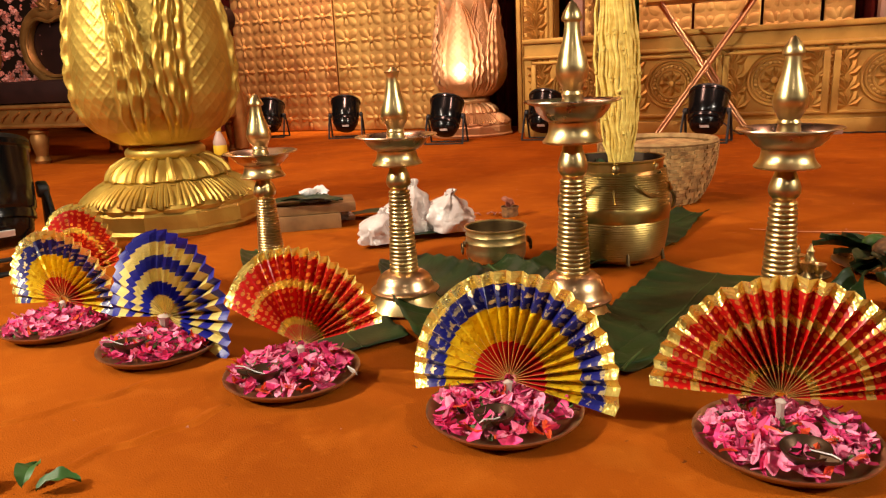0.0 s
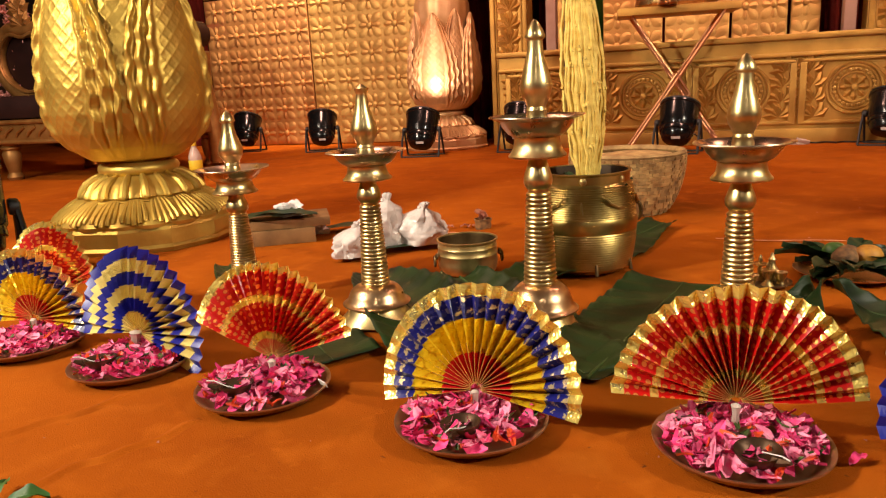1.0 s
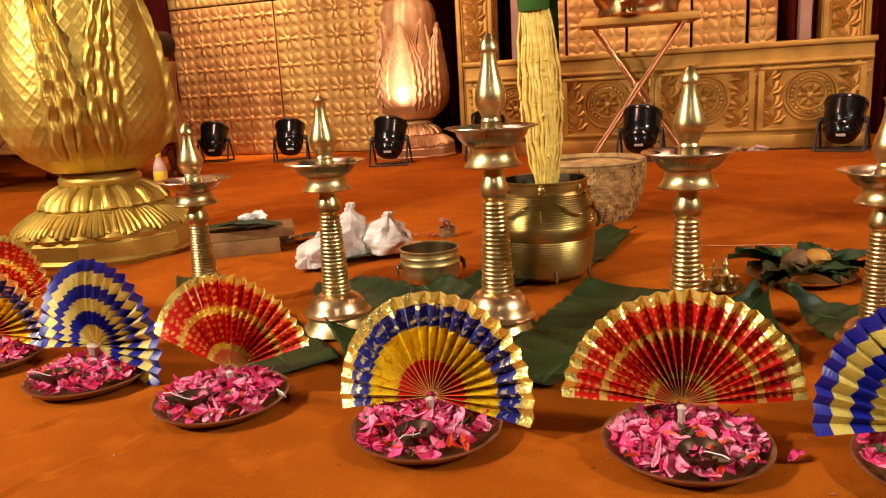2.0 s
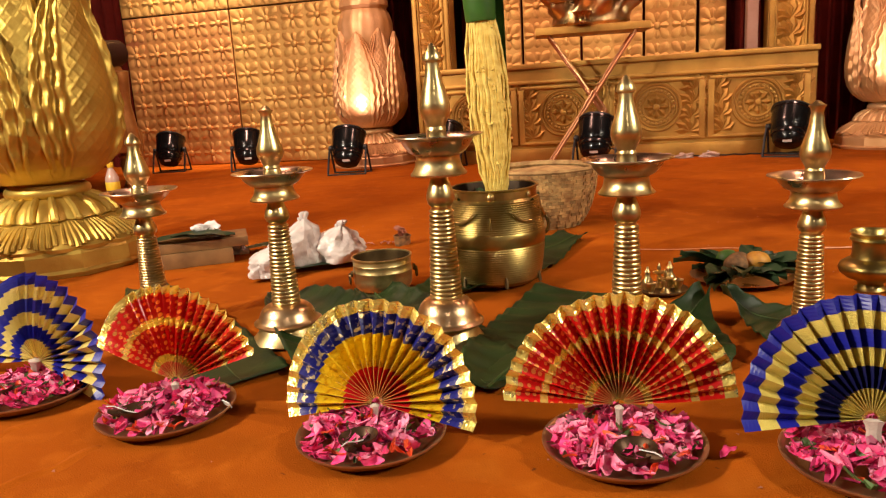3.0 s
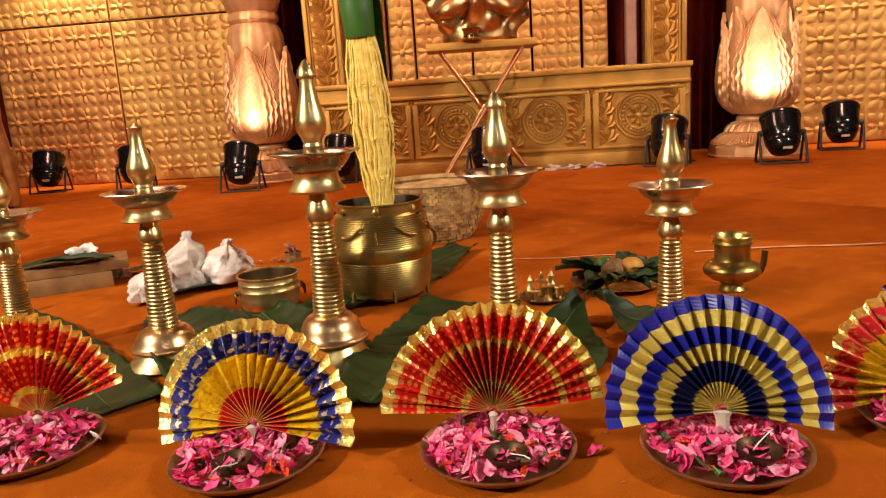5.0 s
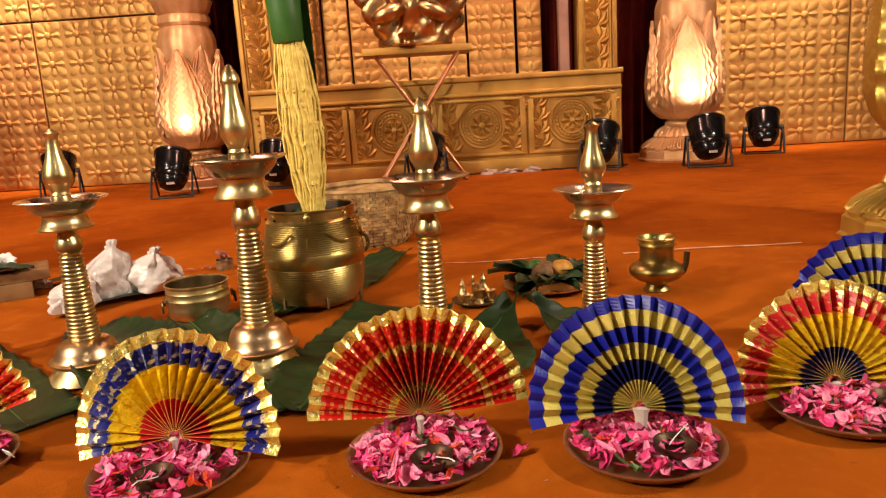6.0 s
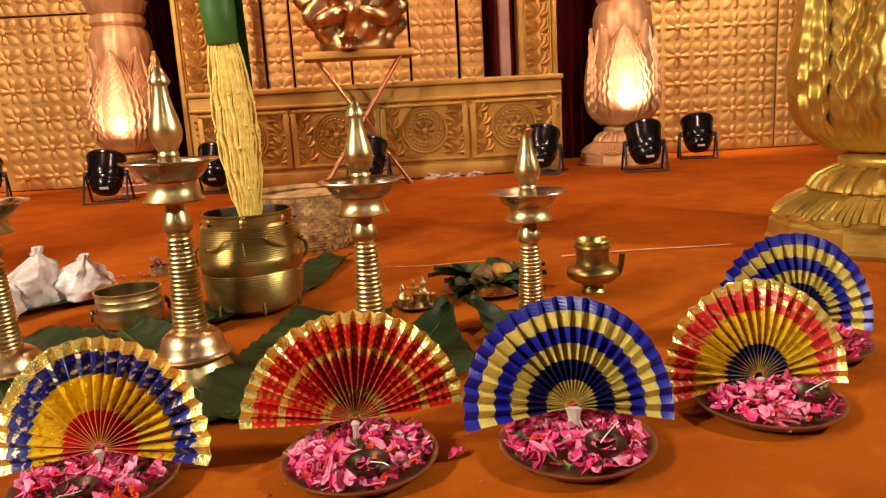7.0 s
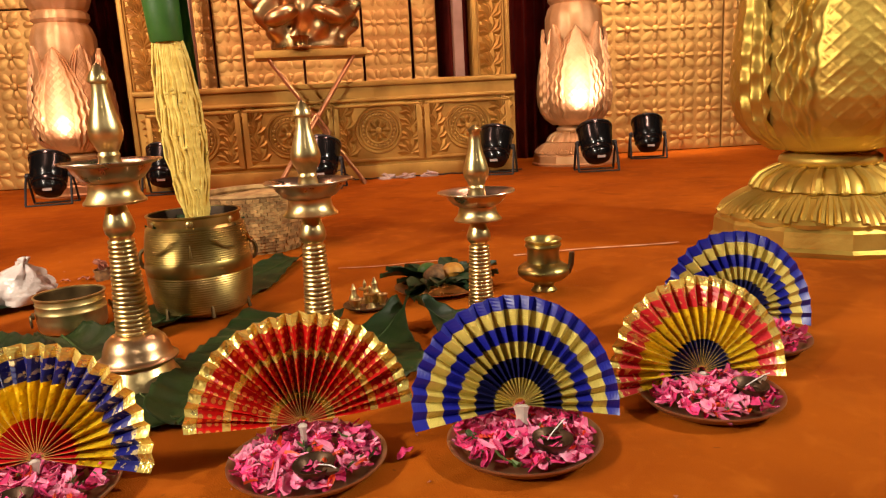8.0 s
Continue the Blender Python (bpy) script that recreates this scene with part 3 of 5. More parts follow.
# ---- spotlights on the floor ----
def par_light(m, tilt=58.0):
    t = thing("par_light", m, "black floor spotlight on a double bracket", "spotlight", "floor spotlights")
    can = lathe([(0, 0.150), (0.050, 0.148), (0.085, 0.136), (0.100, 0.110), (0.104, 0.085), (0.112, 0.082), (0.113, 0.070), (0.112, 0.058), (0.118, 0.05), (0.124, -0.02), (0.130, -0.105),
                 (0.135, -0.110), (0.135, -0.130), (0.124, -0.130), (0.118, -0.105), (0, -0.105)], 36)
    pm = pose(0, 0, 0.205, 90 + tilt, 0, 0)
    head = part("can", can, BLACK, t, m=pm)
    part("lens_ring", lathe([(0.118, -0.128), (0.128, -0.138), (0.136, -0.134), (0.136, -0.124)], 36), BLACK_MATT, head)
    part("label", box(0.058, 0.002, 0.020), WHITE, head, "small white label", m=pm.inverted() @ pose(0.012, -0.126, 0.108, 30, 0, 0))
    for s in (-1, 1):
        part("knob", lathe([(0, 0), (0.022, 0), (0.024, 0.006), (0.022, 0.024), (0.010, 0.030), (0, 0.030)], 12, pose(0, 0, 0, 0, 90 * s, 0)), BLACK_MATT, t, m=pose(s * 0.128, 0, 0.205))
        for d in (-0.10, 0.09):
            part("bracket_leg", tube([(s * 0.146, 0, 0.222), (s * 0.149, d * 0.5, 0.13), (s * 0.150, d, 0.008)], 0.009, 6), BLACK_MATT, t)
    for d in (-0.10, 0.09):
        part("bracket_foot", box(0.31, 0.022, 0.010, pose(0, d, 0), 0.003), BLACK_MATT, t)
    return t


for x, y, turn in ((-1.42, 6.42, 15), (-0.72, 6.03, 20), (0.085, 5.20, 6), (0.74, 5.17, -4), (1.61, 4.57, -10), (2.76, 4.42, -22), (3.29, 4.03, -6), (4.10, 4.46, -14)):
    par_light(pose(x, y, 0, 0, 0, TURN + turn)).scale = (0.86, 0.86, 0.86)
par_light(pose(-1.10, 2.20, 0, 0, 0, 40), 72)


# ---- brass oil lamps ----
def oil_lamp(x, y, tray, k, wide, tip, turn=0.0, foot=1.0):
    """A standing oil lamp with its dish at the height tray; k scales the turned members, wide their radii."""
    t = thing("oil_lamp", pose(x, y, 0.006, 0, 0, turn), "tall polished brass oil lamp standing on a banana leaf", "oil lamp", "standing brass lamps")

    def up(z):
        return tray + (z - 0.400) * k

    def turned(rows):
        return [(r * wide, up(z)) for r, z in rows]
    low = [(0, 0.0), (0.084, 0.0), (0.086, 0.003), (0.078, 0.012), (0.068, 0.026), (0.062, 0.040), (0.060, 0.044)]
    dome = [(0.058, 0.043), (0.068, 0.044), (0.076, 0.047), (0.077, 0.050), (0.070, 0.053), (0.065, 0.060), (0.062, 0.072), (0.056, 0.085), (0.047, 0.094), (0.038, 0.099), (0.030, 0.100)]
    part("foot", lathe([(r * wide * foot, z * k) for r, z in low], 44), BRASS, t)
    part("dome", lathe([(r * wide * foot, z * k) for r, z in dome], 44), BRASS_ROSE, t, "bell-shaped dome of rosy brass")
    z0, z1, n = 0.099 * k, up(0.263), 21
    col = []
    for i in range(n):
        z, p = z0 + (z1 - z0) * i / n, (z1 - z0) / n
        r = (0.0345 - 0.0100 * i / n) * wide
        col += [(r - 0.0042, z), (r - 0.0012, z + 0.12 * p), (r, z + 0.38 * p), (r, z + 0.52 * p), (r - 0.0012, z + 0.78 * p), (r - 0.0042, z + 0.90 * p)]
    part("ribbed_column", lathe(col, 32), BRASS, t)
    part("knop", lathe(turned([(0.020, 0.262), (0.0205, 0.268), (0.0255, 0.273), (0.0285, 0.281), (0.0285, 0.289), (0.0255, 0.300), (0.0205, 0.313), (0.0175, 0.325), (0.0175, 0.338)]), 32), BRASS, t)
    part("cup", lathe(turned([(0.012, 0.330), (0.052, 0.328), (0.0565, 0.329), (0.0575, 0.332), (0.052, 0.338), (0.047, 0.347), (0.0445, 0.362), (0.046, 0.366), (0.02, 0.368)]), 40), BRASS, t)
    part("oil_tray", lathe(turned([(0.02, 0.364), (0.045, 0.366), (0.056, 0.372), (0.068, 0.386), (0.073, 0.396), (0.090, 0.4015), (0.0925, 0.4030), (0.0915, 0.4050), (0.073, 0.4005),
                                   (0.066, 0.393), (0.054, 0.385), (0.040, 0.382), (0.013, 0.382)]), 60, None, None, 5, 0.045), TRAY, t, "dish of reddish brass with a pointed rim")
    fin = [(0.021, 0.380), (0.021, 0.402), (0.019, 0.410), (0.0205, 0.414), (0.018, 0.420), (0.0225, 0.430), (0.0285, 0.441), (0.031, 0.453), (0.0300, 0.464), (0.0245, 0.484), (0.0185, 0.504), (0.0150, 0.522), (0.0140, 0.534)]
    if tip == "cone":
        fin += [(0.0140, 0.537), (0.0190, 0.541), (0.0195, 0.545), (0.0150, 0.556), (0.006, 0.570), (0, 0.574)]
    else:
        fin += [(0.012, 0.545), (0.014, 0.556), (0.018, 0.562), (0.012, 0.565), (0.005, 0.572), (0, 0.574)]
    part("finial", lathe(turned(fin), 32), BRASS, t)
    return t


oil_lamp(-0.262, 1.925, 0.307, 0.75, 0.88, "cone", 10)
oil_lamp(0.060, 1.735, 0.346, 0.76, 0.86, "flare", 30, 1.06)
oil_lamp(0.383, 1.605, 0.402, 0.97, 0.92, "cone", 50)
oil_lamp(0.682, 1.435, 0.354, 0.79, 0.82, "cone", 15)
oil_lamp(0.975, 1.375, 0.312, 0.70, 0.76, "flare", 40)


# ---- plates, petals and fans ----
def petal_pile(r, seed, n=310):
    """A heap of loose petals: bent ovals on a low mound."""
    rnd = random.Random(seed)
    bm = bmesh.new()
    for i in range(n):
        a, q = rnd.uniform(0, 2 * math.pi), r * 0.86 * math.sqrt(rnd.random())
        z = 0.011 + 0.024 * (1 - (q / r) ** 2) * rnd.random() ** 0.4 + 0.004 * rnd.random()
        kind = rnd.random()
        mat = 0 if kind < 0.44 else 1 if kind < 0.82 else 2 if kind < 0.92 else 3
        ln, wd = rnd.uniform(0.018, 0.036), rnd.uniform(0.004, 0.0105)
        if mat >= 2:
            ln, wd = ln * 0.8, wd * 0.55
        m = Matrix.Translation((q * math.cos(a), q * math.sin(a), z)) @ Euler((rnd.uniform(-0.7, 0.7), rnd.uniform(-0.7, 0.7), rnd.uniform(0, 6.3))).to_matrix().to_4x4()
        curl = rnd.uniform(-0.004, 0.009)
        rows = [(0.0, 0.15), (0.35, 0.8), (0.7, 1.0), (1.0, 0.45)]
        vs = [[bm.verts.new(m @ Vector(((s - 0.5) * ln, e * wd * w, curl * (2 * s - 1) ** 2 + (0.0025 if e else 0)))) for e in (-1, 0, 1)] for s, w in rows]
        for p, o in zip(vs, vs[1:]):
            for j in range(2):
                f = bm.faces.new((p[j], p[j + 1], o[j + 1], o[j]))
                f.material_index = mat
    return bm


PETALS = [PINK, PINK_PALE, ORANGE, GREEN_BIT]


def offering_plate(x, y, seed, r=0.108):
    t = thing("offering_plate", pose(x, y, 0.004), "round bronze plate heaped with pink petals on the carpet", "plate", "petal plates")
    part("dish", lathe([(0, 0.001), (r * 0.80, 0.0), (r * 0.90, 0.005), (r * 0.98, 0.014), (r, 0.015), (r, 0.0175), (r * 0.96, 0.0165), (r * 0.88, 0.008), (r * 0.78, 0.0035), (0, 0.003)], 56), PLATE, t)
    p = part("flower_petals", petal_pile(r, seed), PETALS)
    p.matrix_world = pose(x, y, 0.004)
    tagged(p, "heap of loose pink petals lying in a bronze plate", "petals", "petal heaps", "stuff")
    return t


def diya(x, y, turn=0.0):
    t = thing("small_lamp", pose(x, y, 0.025, 4, 0, turn) @ Matrix.Diagonal((1.15, 1.15, 1.1, 1)), "small dark bronze oil lamp bowl among the petals", "small lamp", "small lamps on plates")
    part("bowl", lathe([(0, 0), (0.012, 0), (0.019, 0.007), (0.0235, 0.016), (0.0235, 0.018), (0.020, 0.016), (0.015, 0.008), (0, 0.006)], 24), BRASS_UMBER, t)
    part("spout", tube([(0.018, 0, 0.012), (0.030, 0, 0.016), (0.036, 0, 0.019)], 0.006, 6, None, 0.4), BRASS_UMBER, t)
    part("wick", tube([(0.0, 0.006, 0.012), (0.012, 0.004, 0.016), (0.028, -0.002, 0.0235), (0.038, -0.004, 0.024)], 0.0008, 5), TISSUE, t, "pale cotton wick")
    return t


def fan(apex, R, bands, yaw, a0, a1, lean=-8.0, roll=0.0, pleats=22, deep=0.0125, stem=0.55, gilt=0.24):
    """A pleated paper fan. bands: (outer part of the radius, name, material), from the hub outwards."""
    x, y, z = apex
    t = thing("paper_fan", pose(x, y, z) @ pose(0, 0, 0, 0, 0, yaw) @ pose(0, 0, 0, lean, roll, 0), "pleated festive paper fan standing in a petal plate", "fan", "paper fans")
    rnd = random.Random(int(apex[0] * 1000))
    edge = [rnd.uniform(-0.9, 0.9) for _ in range(2 * pleats + 1)]
    start = 0.06

    def fold(q, i):
        """How far crease i stands out of the sheet at q of the radius: deep in the middle, opened almost flat at the rim."""
        k = interp([(0.0, 0.20), (0.14, 0.42), (0.32, 0.78), (0.60, 0.85), (0.85, 0.55), (1.0, 0.36)], q)
        return deep * k * (0.62 + 0.38 * math.sin(math.pi * i / (2 * pleats))) * (1 if i % 2 else -1) * (1 + 0.22 * edge[i])

    for frac, name, mat in bands:
        bm = bmesh.new()
        uv = bm.loops.layers.uv.new("UVMap")
        steps = 4
        vs = []
        for j in range(steps + 1):
            q = start + (frac - start) * j / steps
            row = []
            for i in range(2 * pleats + 1):
                a = radians(a0 + (a1 - a0) * (i + 0.22 * edge[i] * q) / (2 * pleats))
                rr = R * q * (1 + (0.006 * edge[i] + (0.010 if i % 2 else -0.004)) * q)
                wide = math.hypot(R * q * radians(a1 - a0) / (2 * pleats), 1.4 * abs(fold(q, i)))
                row.append((bm.verts.new((rr * math.cos(a), fold(q, i), rr * math.sin(a))), wide, R * q))
            vs.append(row)
        for p, o in zip(vs, vs[1:]):
            for i in range(2 * pleats):
                f = bm.faces.new((p[i][0], p[i + 1][0], o[i + 1][0], o[i][0]))
                for lp, (w, side) in zip(f.loops, ((p[i], -0.5), (p[i + 1], 0.5), (o[i + 1], 0.5), (o[i], -0.5))):
                    lp[uv].uv = (0.0371 * i + side * w[1], w[2])
        part(name, bm, mat, t, smooth=False)
        start = frac
    own = bmesh.new()
    for i in range(0, 2 * pleats + 1, 2):
        line = []
        for q in (0.05, 0.5 * (0.05 + gilt), gilt):
            a = radians(a0 + (a1 - a0) * (i + 0.22 * edge[i] * q) / (2 * pleats))
            line.append((R * q * math.cos(a), fold(q, i) - 0.0005, R * q * math.sin(a)))
        tube(line, 0.00045, 4, own, 0.7)
    part("gilt_folds", own, FAN_GOLD, t, "gilt fold edges near the hub")
    part("handle", lathe([(0, -0.045), (0.0085, -0.045), (0.008, -0.030), (0.0092, -0.022), (0.008, -0.012), (0.0095, -0.004), (0.012, 0.001), (0.006, 0.004), (0, 0.004)], 12, None, None, 6, 0.12), STEM, t, "stem wrapped in white thread", m=pose(0, -0.007, -0.004 if stem < 1 else 0) @ Matrix.Diagonal((stem, stem, 1, 1)))
    return t


RED5 = [(0.22, "red_centre", FAN_RED_PLAIN), (0.29, "gold_ribbon", FAN_GOLD), (0.61, "red_band", FAN_RED), (0.68, "gold_ribbon", FAN_GOLD), (0.89, "red_band", FAN_RED), (1.0, "gold_border", FAN_GOLD)]
RED3 = [(0.22, "red_centre", FAN_RED_PLAIN), (0.30, "gold_ribbon", FAN_GOLD), (0.60, "red_band", FAN_RED), (0.68, "gold_ribbon", FAN_GOLD), (0.92, "red_band", FAN_RED), (1.0, "gold_border", FAN_GOLD)]
BLUE6 = [(0.24, "gold_band", FAN_GLITTER), (0.42, "shaded_blue_band", FAN_BLUE_SHADE), (0.57, "gold_band", FAN_GLITTER), (0.72, "blue_band", FAN_BLUE), (0.87, "gold_band", FAN_GLITTER), (1.0, "blue_border", FAN_BLUE)]
BLUE2 = [(0.26, "cream_band", FAN_CREAM), (0.42, "blue_band", FAN_BLUE), (0.57, "cream_band", FAN_CREAM), (0.72, "blue_band", FAN_BLUE), (0.87, "cream_band", FAN_CREAM), (1.0, "blue_border", FAN_BLUE)]
YELLOW4 = [(0.35, "red_centre", FAN_RED_PLAIN), (0.67, "yellow_band", FAN_YELLOW), (0.88, "blue_band", FAN_BLUE_PRINT), (1.0, "gold_border", FAN_GOLD)]
YELLOW7 = [(0.34, "blue_centre", FAN_BLUE_SHADE), (0.68, "yellow_band", FAN_YELLOW), (0.90, "red_band", FAN_RED_GOLD), (1.0, "gold_border", FAN_GOLD)]

for i, (x, y) in enumerate(((-0.635, 1.675), (-0.372, 1.535), (-0.097, 1.390), (0.232, 1.234), (0.568, 1.133), (0.848, 1.028), (1.174, 1.006), (1.432, 1.158))):
    offering_plate(x, y, i + 1)
for x, y, turn in ((-0.400, 1.480, 200), (-0.125, 1.338, 190), (0.217, 1.170, 250), (0.560, 1.064, 300), (0.852, 0.966, 40), (1.20, 0.955, 10)):
    diya(x, y, turn)
fan((-0.663, 1.835, 0.074), 0.155, RED3, -28, 6, 174, -4, -8)
fan((-0.640, 1.715, 0.053), 0.148, YELLOW4, -20, -9, 189, 4, 1, gilt=0.45)
fan((-0.367, 1.570, 0.058), 0.159, BLUE2, -29, -18, 192, -5, 5, deep=0.015, stem=1.0)
fan((-0.081, 1.410, 0.055), 0.160, RED3, -23, 19, 161, 0, -0.5)
fan((0.242, 1.255, 0.052), 0.151, YELLOW4, -25, -12, 192, -10, -1.5, gilt=0.45)
fan((0.572, 1.163, 0.057), 0.156, RED5, -13, 3, 177, 0, 0, gilt=0.40)
fan((0.850, 1.042, 0.062), 0.153, BLUE6, -12, -10, 190, -20, 5, stem=0.95)
fan((1.182, 1.035, 0.042), 0.151, YELLOW7, -15, -10, 190, -12, 0, gilt=0.9)
fan((1.452, 1.206, 0.046), 0.163, BLUE6, -14, -14, 194, -12, 0)


# ---- pot, basket, bowls ----
def big_pot(x, y):
    t = thing("brass_measure_pot", pose(x, y, 0.010, 0, 0, -8), "ribbed brass pot holding a coconut flower, on a leaf", "pot")
    def swell(z):
        return 0.108 + 0.019 * math.sin(math.pi * min(1.0, max(0.0, (z + 0.01) / 0.25))) ** 0.8
    prof = [(0, 0.0), (0.098, 0.0), (0.104, 0.005)]
    for i in range(17):
        z = 0.010 + 0.096 * i / 17
        prof += [(swell(z) - 0.0016, z), (swell(z), z + 0.0022)]
    prof += [(swell(0.110), 0.110), (swell(0.12) + 0.002, 0.120), (swell(0.13), 0.132)]
    for i in range(15):
        z = 0.136 + 0.078 * i / 15
        prof += [(swell(z) - 0.0014, z), (swell(z), z + 0.0022)]
    prof += [(0.109, 0.218), (0.109, 0.236), (0.113, 0.240), (0.113, 0.243), (0.106, 0.243), (0.104, 0.20), (0.112, 0.12), (0.095, 0.02), (0, 0.012)]
    part("dark_lining", lathe([(0, 0.150), (0.05, 0.158), (0.095, 0.176), (0.104, 0.184), (0.104, 0.178), (0, 0.140)], 32), CORE, t, "dark leaves packed inside the rim")
    # sleeve of near-black brass: the shade inside the pot is in its colour
    part("inner_wall", lathe([(0.1062, 0.2415), (0.1032, 0.236), (0.1028, 0.20), (0.1085, 0.13)], 48), BRASS_SHADE, t, "inside of the pot, coloured near black for its shade")
    for k in range(7):
        part("leaf_tip", leaf_blade(0.085, 0.030, 0.006, 0.004), LEAF_DARK, t, m=pose(0.050 * math.cos(0.9 * k), 0.050 * math.sin(0.9 * k), 0.172, 0, -28 - 7 * (k % 3), math.degrees(0.9 * k) + 20))
    part("body", lathe(prof, 64), BRASS_DULL, t)
    for a in (-150, -95, -40, 15, 75, 140):
        part("stud", lathe([(0, 0), (0.009, 0), (0.008, 0.003), (0.004, 0.005), (0, 0.006)], 10), BRASS, t, m=pose(0, 0, 0, 0, 0, a) @ pose(0.1090, 0, 0.226, 0, 90, 0))
        part("claw_foot", tube([(0.114, 0, 0.030), (0.117, 0, 0.016), (0.119, 0, 0.002)], 0.004, 6, None, 1.3), BRASS_DARK, t, m=pose(0, 0, 0, 0, 0, a + 15))
    for a in (-125, -62, -15):
        s = 1 if a > -100 else -1
        pts = [(0.120, s * -0.026, 0.190), (0.127, s * -0.018, 0.186), (0.127, s * -0.006, 0.174), (0.126, s * 0.012, 0.165), (0.126, s * 0.03, 0.165)]
        part("ornament", tube(pts, 0.0026, 6, None, 1.7), BRASS_DULL, t, "cast brass scroll ornament", m=pose(0, 0, 0, 0, 0, a))
    part("ornament", tube([(0.121, 0, 0.180), (0.125, 0, 0.165), (0.126, 0, 0.150)], 0.0022, 6, None, 2.2), BRASS_DULL, t, "cast brass drop ornament", m=pose(0, 0, 0, 0, 0, -97))
    for a in (5, 172):
        ring = [(0.128 + 0.012 * math.cos(b), 0, 0.135 + 0.022 * math.sin(b)) for b in [2 * math.pi * i / 16 for i in range(17)]]
        part("ring_handle", tube(ring, 0.005, 6), BRASS_DARK, t, m=pose(0, 0, 0, 0, 0, a))
    return t


POT = (0.558, 2.060)
pot = big_pot(*POT)
pot.scale = (0.99, 0.99, 1.0)


def coconut_flower(x, y, z):
    t = thing("coconut_flower", pose(x, y, z, 0, -2.5, -8), "yellow coconut flower spray tied below a green spathe", "flower spray")
    rnd = random.Random(11)
    for i in range(38):
        a, q = rnd.uniform(0, 2 * math.pi), rnd.uniform(0.86, 1.04)
        pts = []
        n = 14
        top = rnd.uniform(0.42, 0.46)
        for j in range(n + 1):
            s = j / n
            w = 0.014 + 0.036 * math.sin(math.pi * min(1.0, 0.06 + 0.82 * s)) ** 0.9
            wob = (0.0016 + 0.0022 * (1 - s)) * math.sin(s * 30 + 1.7 * i)
            pts.append((q * w * math.cos(a) + wob, 0.7 * q * w * math.sin(a), top * s))
        own = tube(pts, 0.0040, 5, None, 1.15)
        for j in range(5):
            s = rnd.uniform(0.2, 0.98)
            p = pts[min(n, int(s * n))]
            lathe([(0, -0.005), (0.0042, -0.001), (0.0036, 0.003), (0, 0.006)], 5, Matrix.Translation((p[0] + rnd.uniform(-.005, .005), p[1] + rnd.uniform(-.005, .005), p[2] + rnd.uniform(-.01, .01))), own)
        part("strand", own, SPADIX, t)
    part("core", lathe([(0.012, 0.02), (0.026, 0.10), (0.042, 0.22), (0.040, 0.34), (0.030, 0.44), (0, 0.46)], 16, Matrix.Diagonal((1, 0.7, 1, 1))), CORE, t, "brown inner stalks")
    part("spathe", grid(10, 24, lambda s, u: ((0.010 + 0.036 * math.sin(math.pi * min(1, 0.15 + 0.6 * u))) * math.sin((s - 0.5) * 3.4) + 0.006 + 0.010 * u,
                                             0.024 * math.cos((s - 0.5) * 3.4) + 0.004 - 0.012 * u, 0.02 + 0.78 * u)), GREEN_SPATHE, t, "green boat-shaped spathe")
    part("spathe_cap", lathe([(0.034, 0.425), (0.037, 0.43), (0.040, 0.50), (0.042, 0.58), (0.038, 0.70), (0.022, 0.82), (0, 0.88)], 20), GREEN_SPATHE, t, "green tip of the spathe")
    part("tie", lathe([(0.017, 0.0), (0.021, 0.004), (0.021, 0.014), (0.017, 0.018)], 14, pose(0, 0, 0.005)), TISSUE, t, "white cloth tie")
    return t


coconut_flower(POT[0] + 0.005, POT[1] - 0.01, 0.225)


def basket(x, y):
    t = thing("basket", pose(x, y, 0.0, 0, 0, 20), "round woven palm basket with a lid tilted inside", "basket")
    bm = bmesh.new()
    H, n = 0.20, 17
    for i in range(n):
        z = H * (i + 0.5) / n
        r = 0.125 + 0.070 * math.sin(math.pi / 2 * (z / H) ** 0.7)
        for k in range(56):
            a = 2 * math.pi * (k + 0.5 * (i % 2)) / 56
            box(0.021, 0.006, H / n * 0.95, pose(0, 0, 0, 0, 0, math.degrees(a)) @ pose(0, -r - (0.003 if (i + k) % 2 else 0), z - H / n / 2, 12, 0, 0), 0, bm)
    part("weave", bm, BASKET, t, smooth=False)
    part("lining", lathe([(0, 0.004), (0.12, 0.004), (0.16, 0.06), (0.19, 0.19), (0.185, 0.19), (0.15, 0.06), (0.11, 0.01), (0, 0.01)], 40), BASKET, t)
    part("rim", lathe([(0.188, 0.192), (0.198, 0.196), (0.202, 0.206), (0.196, 0.214), (0.186, 0.212), (0.182, 0.200), (0.188, 0.192)], 44), BASKET, t)
    part("lid", lathe([(0, 0.018), (0.10, 0.014), (0.172, 0.0), (0.172, -0.006), (0, 0.006)], 40), BASKET, t, m=pose(-0.01, 0, 0.185, 0, -4, 0))
    return t


basket(0.86, 2.83)


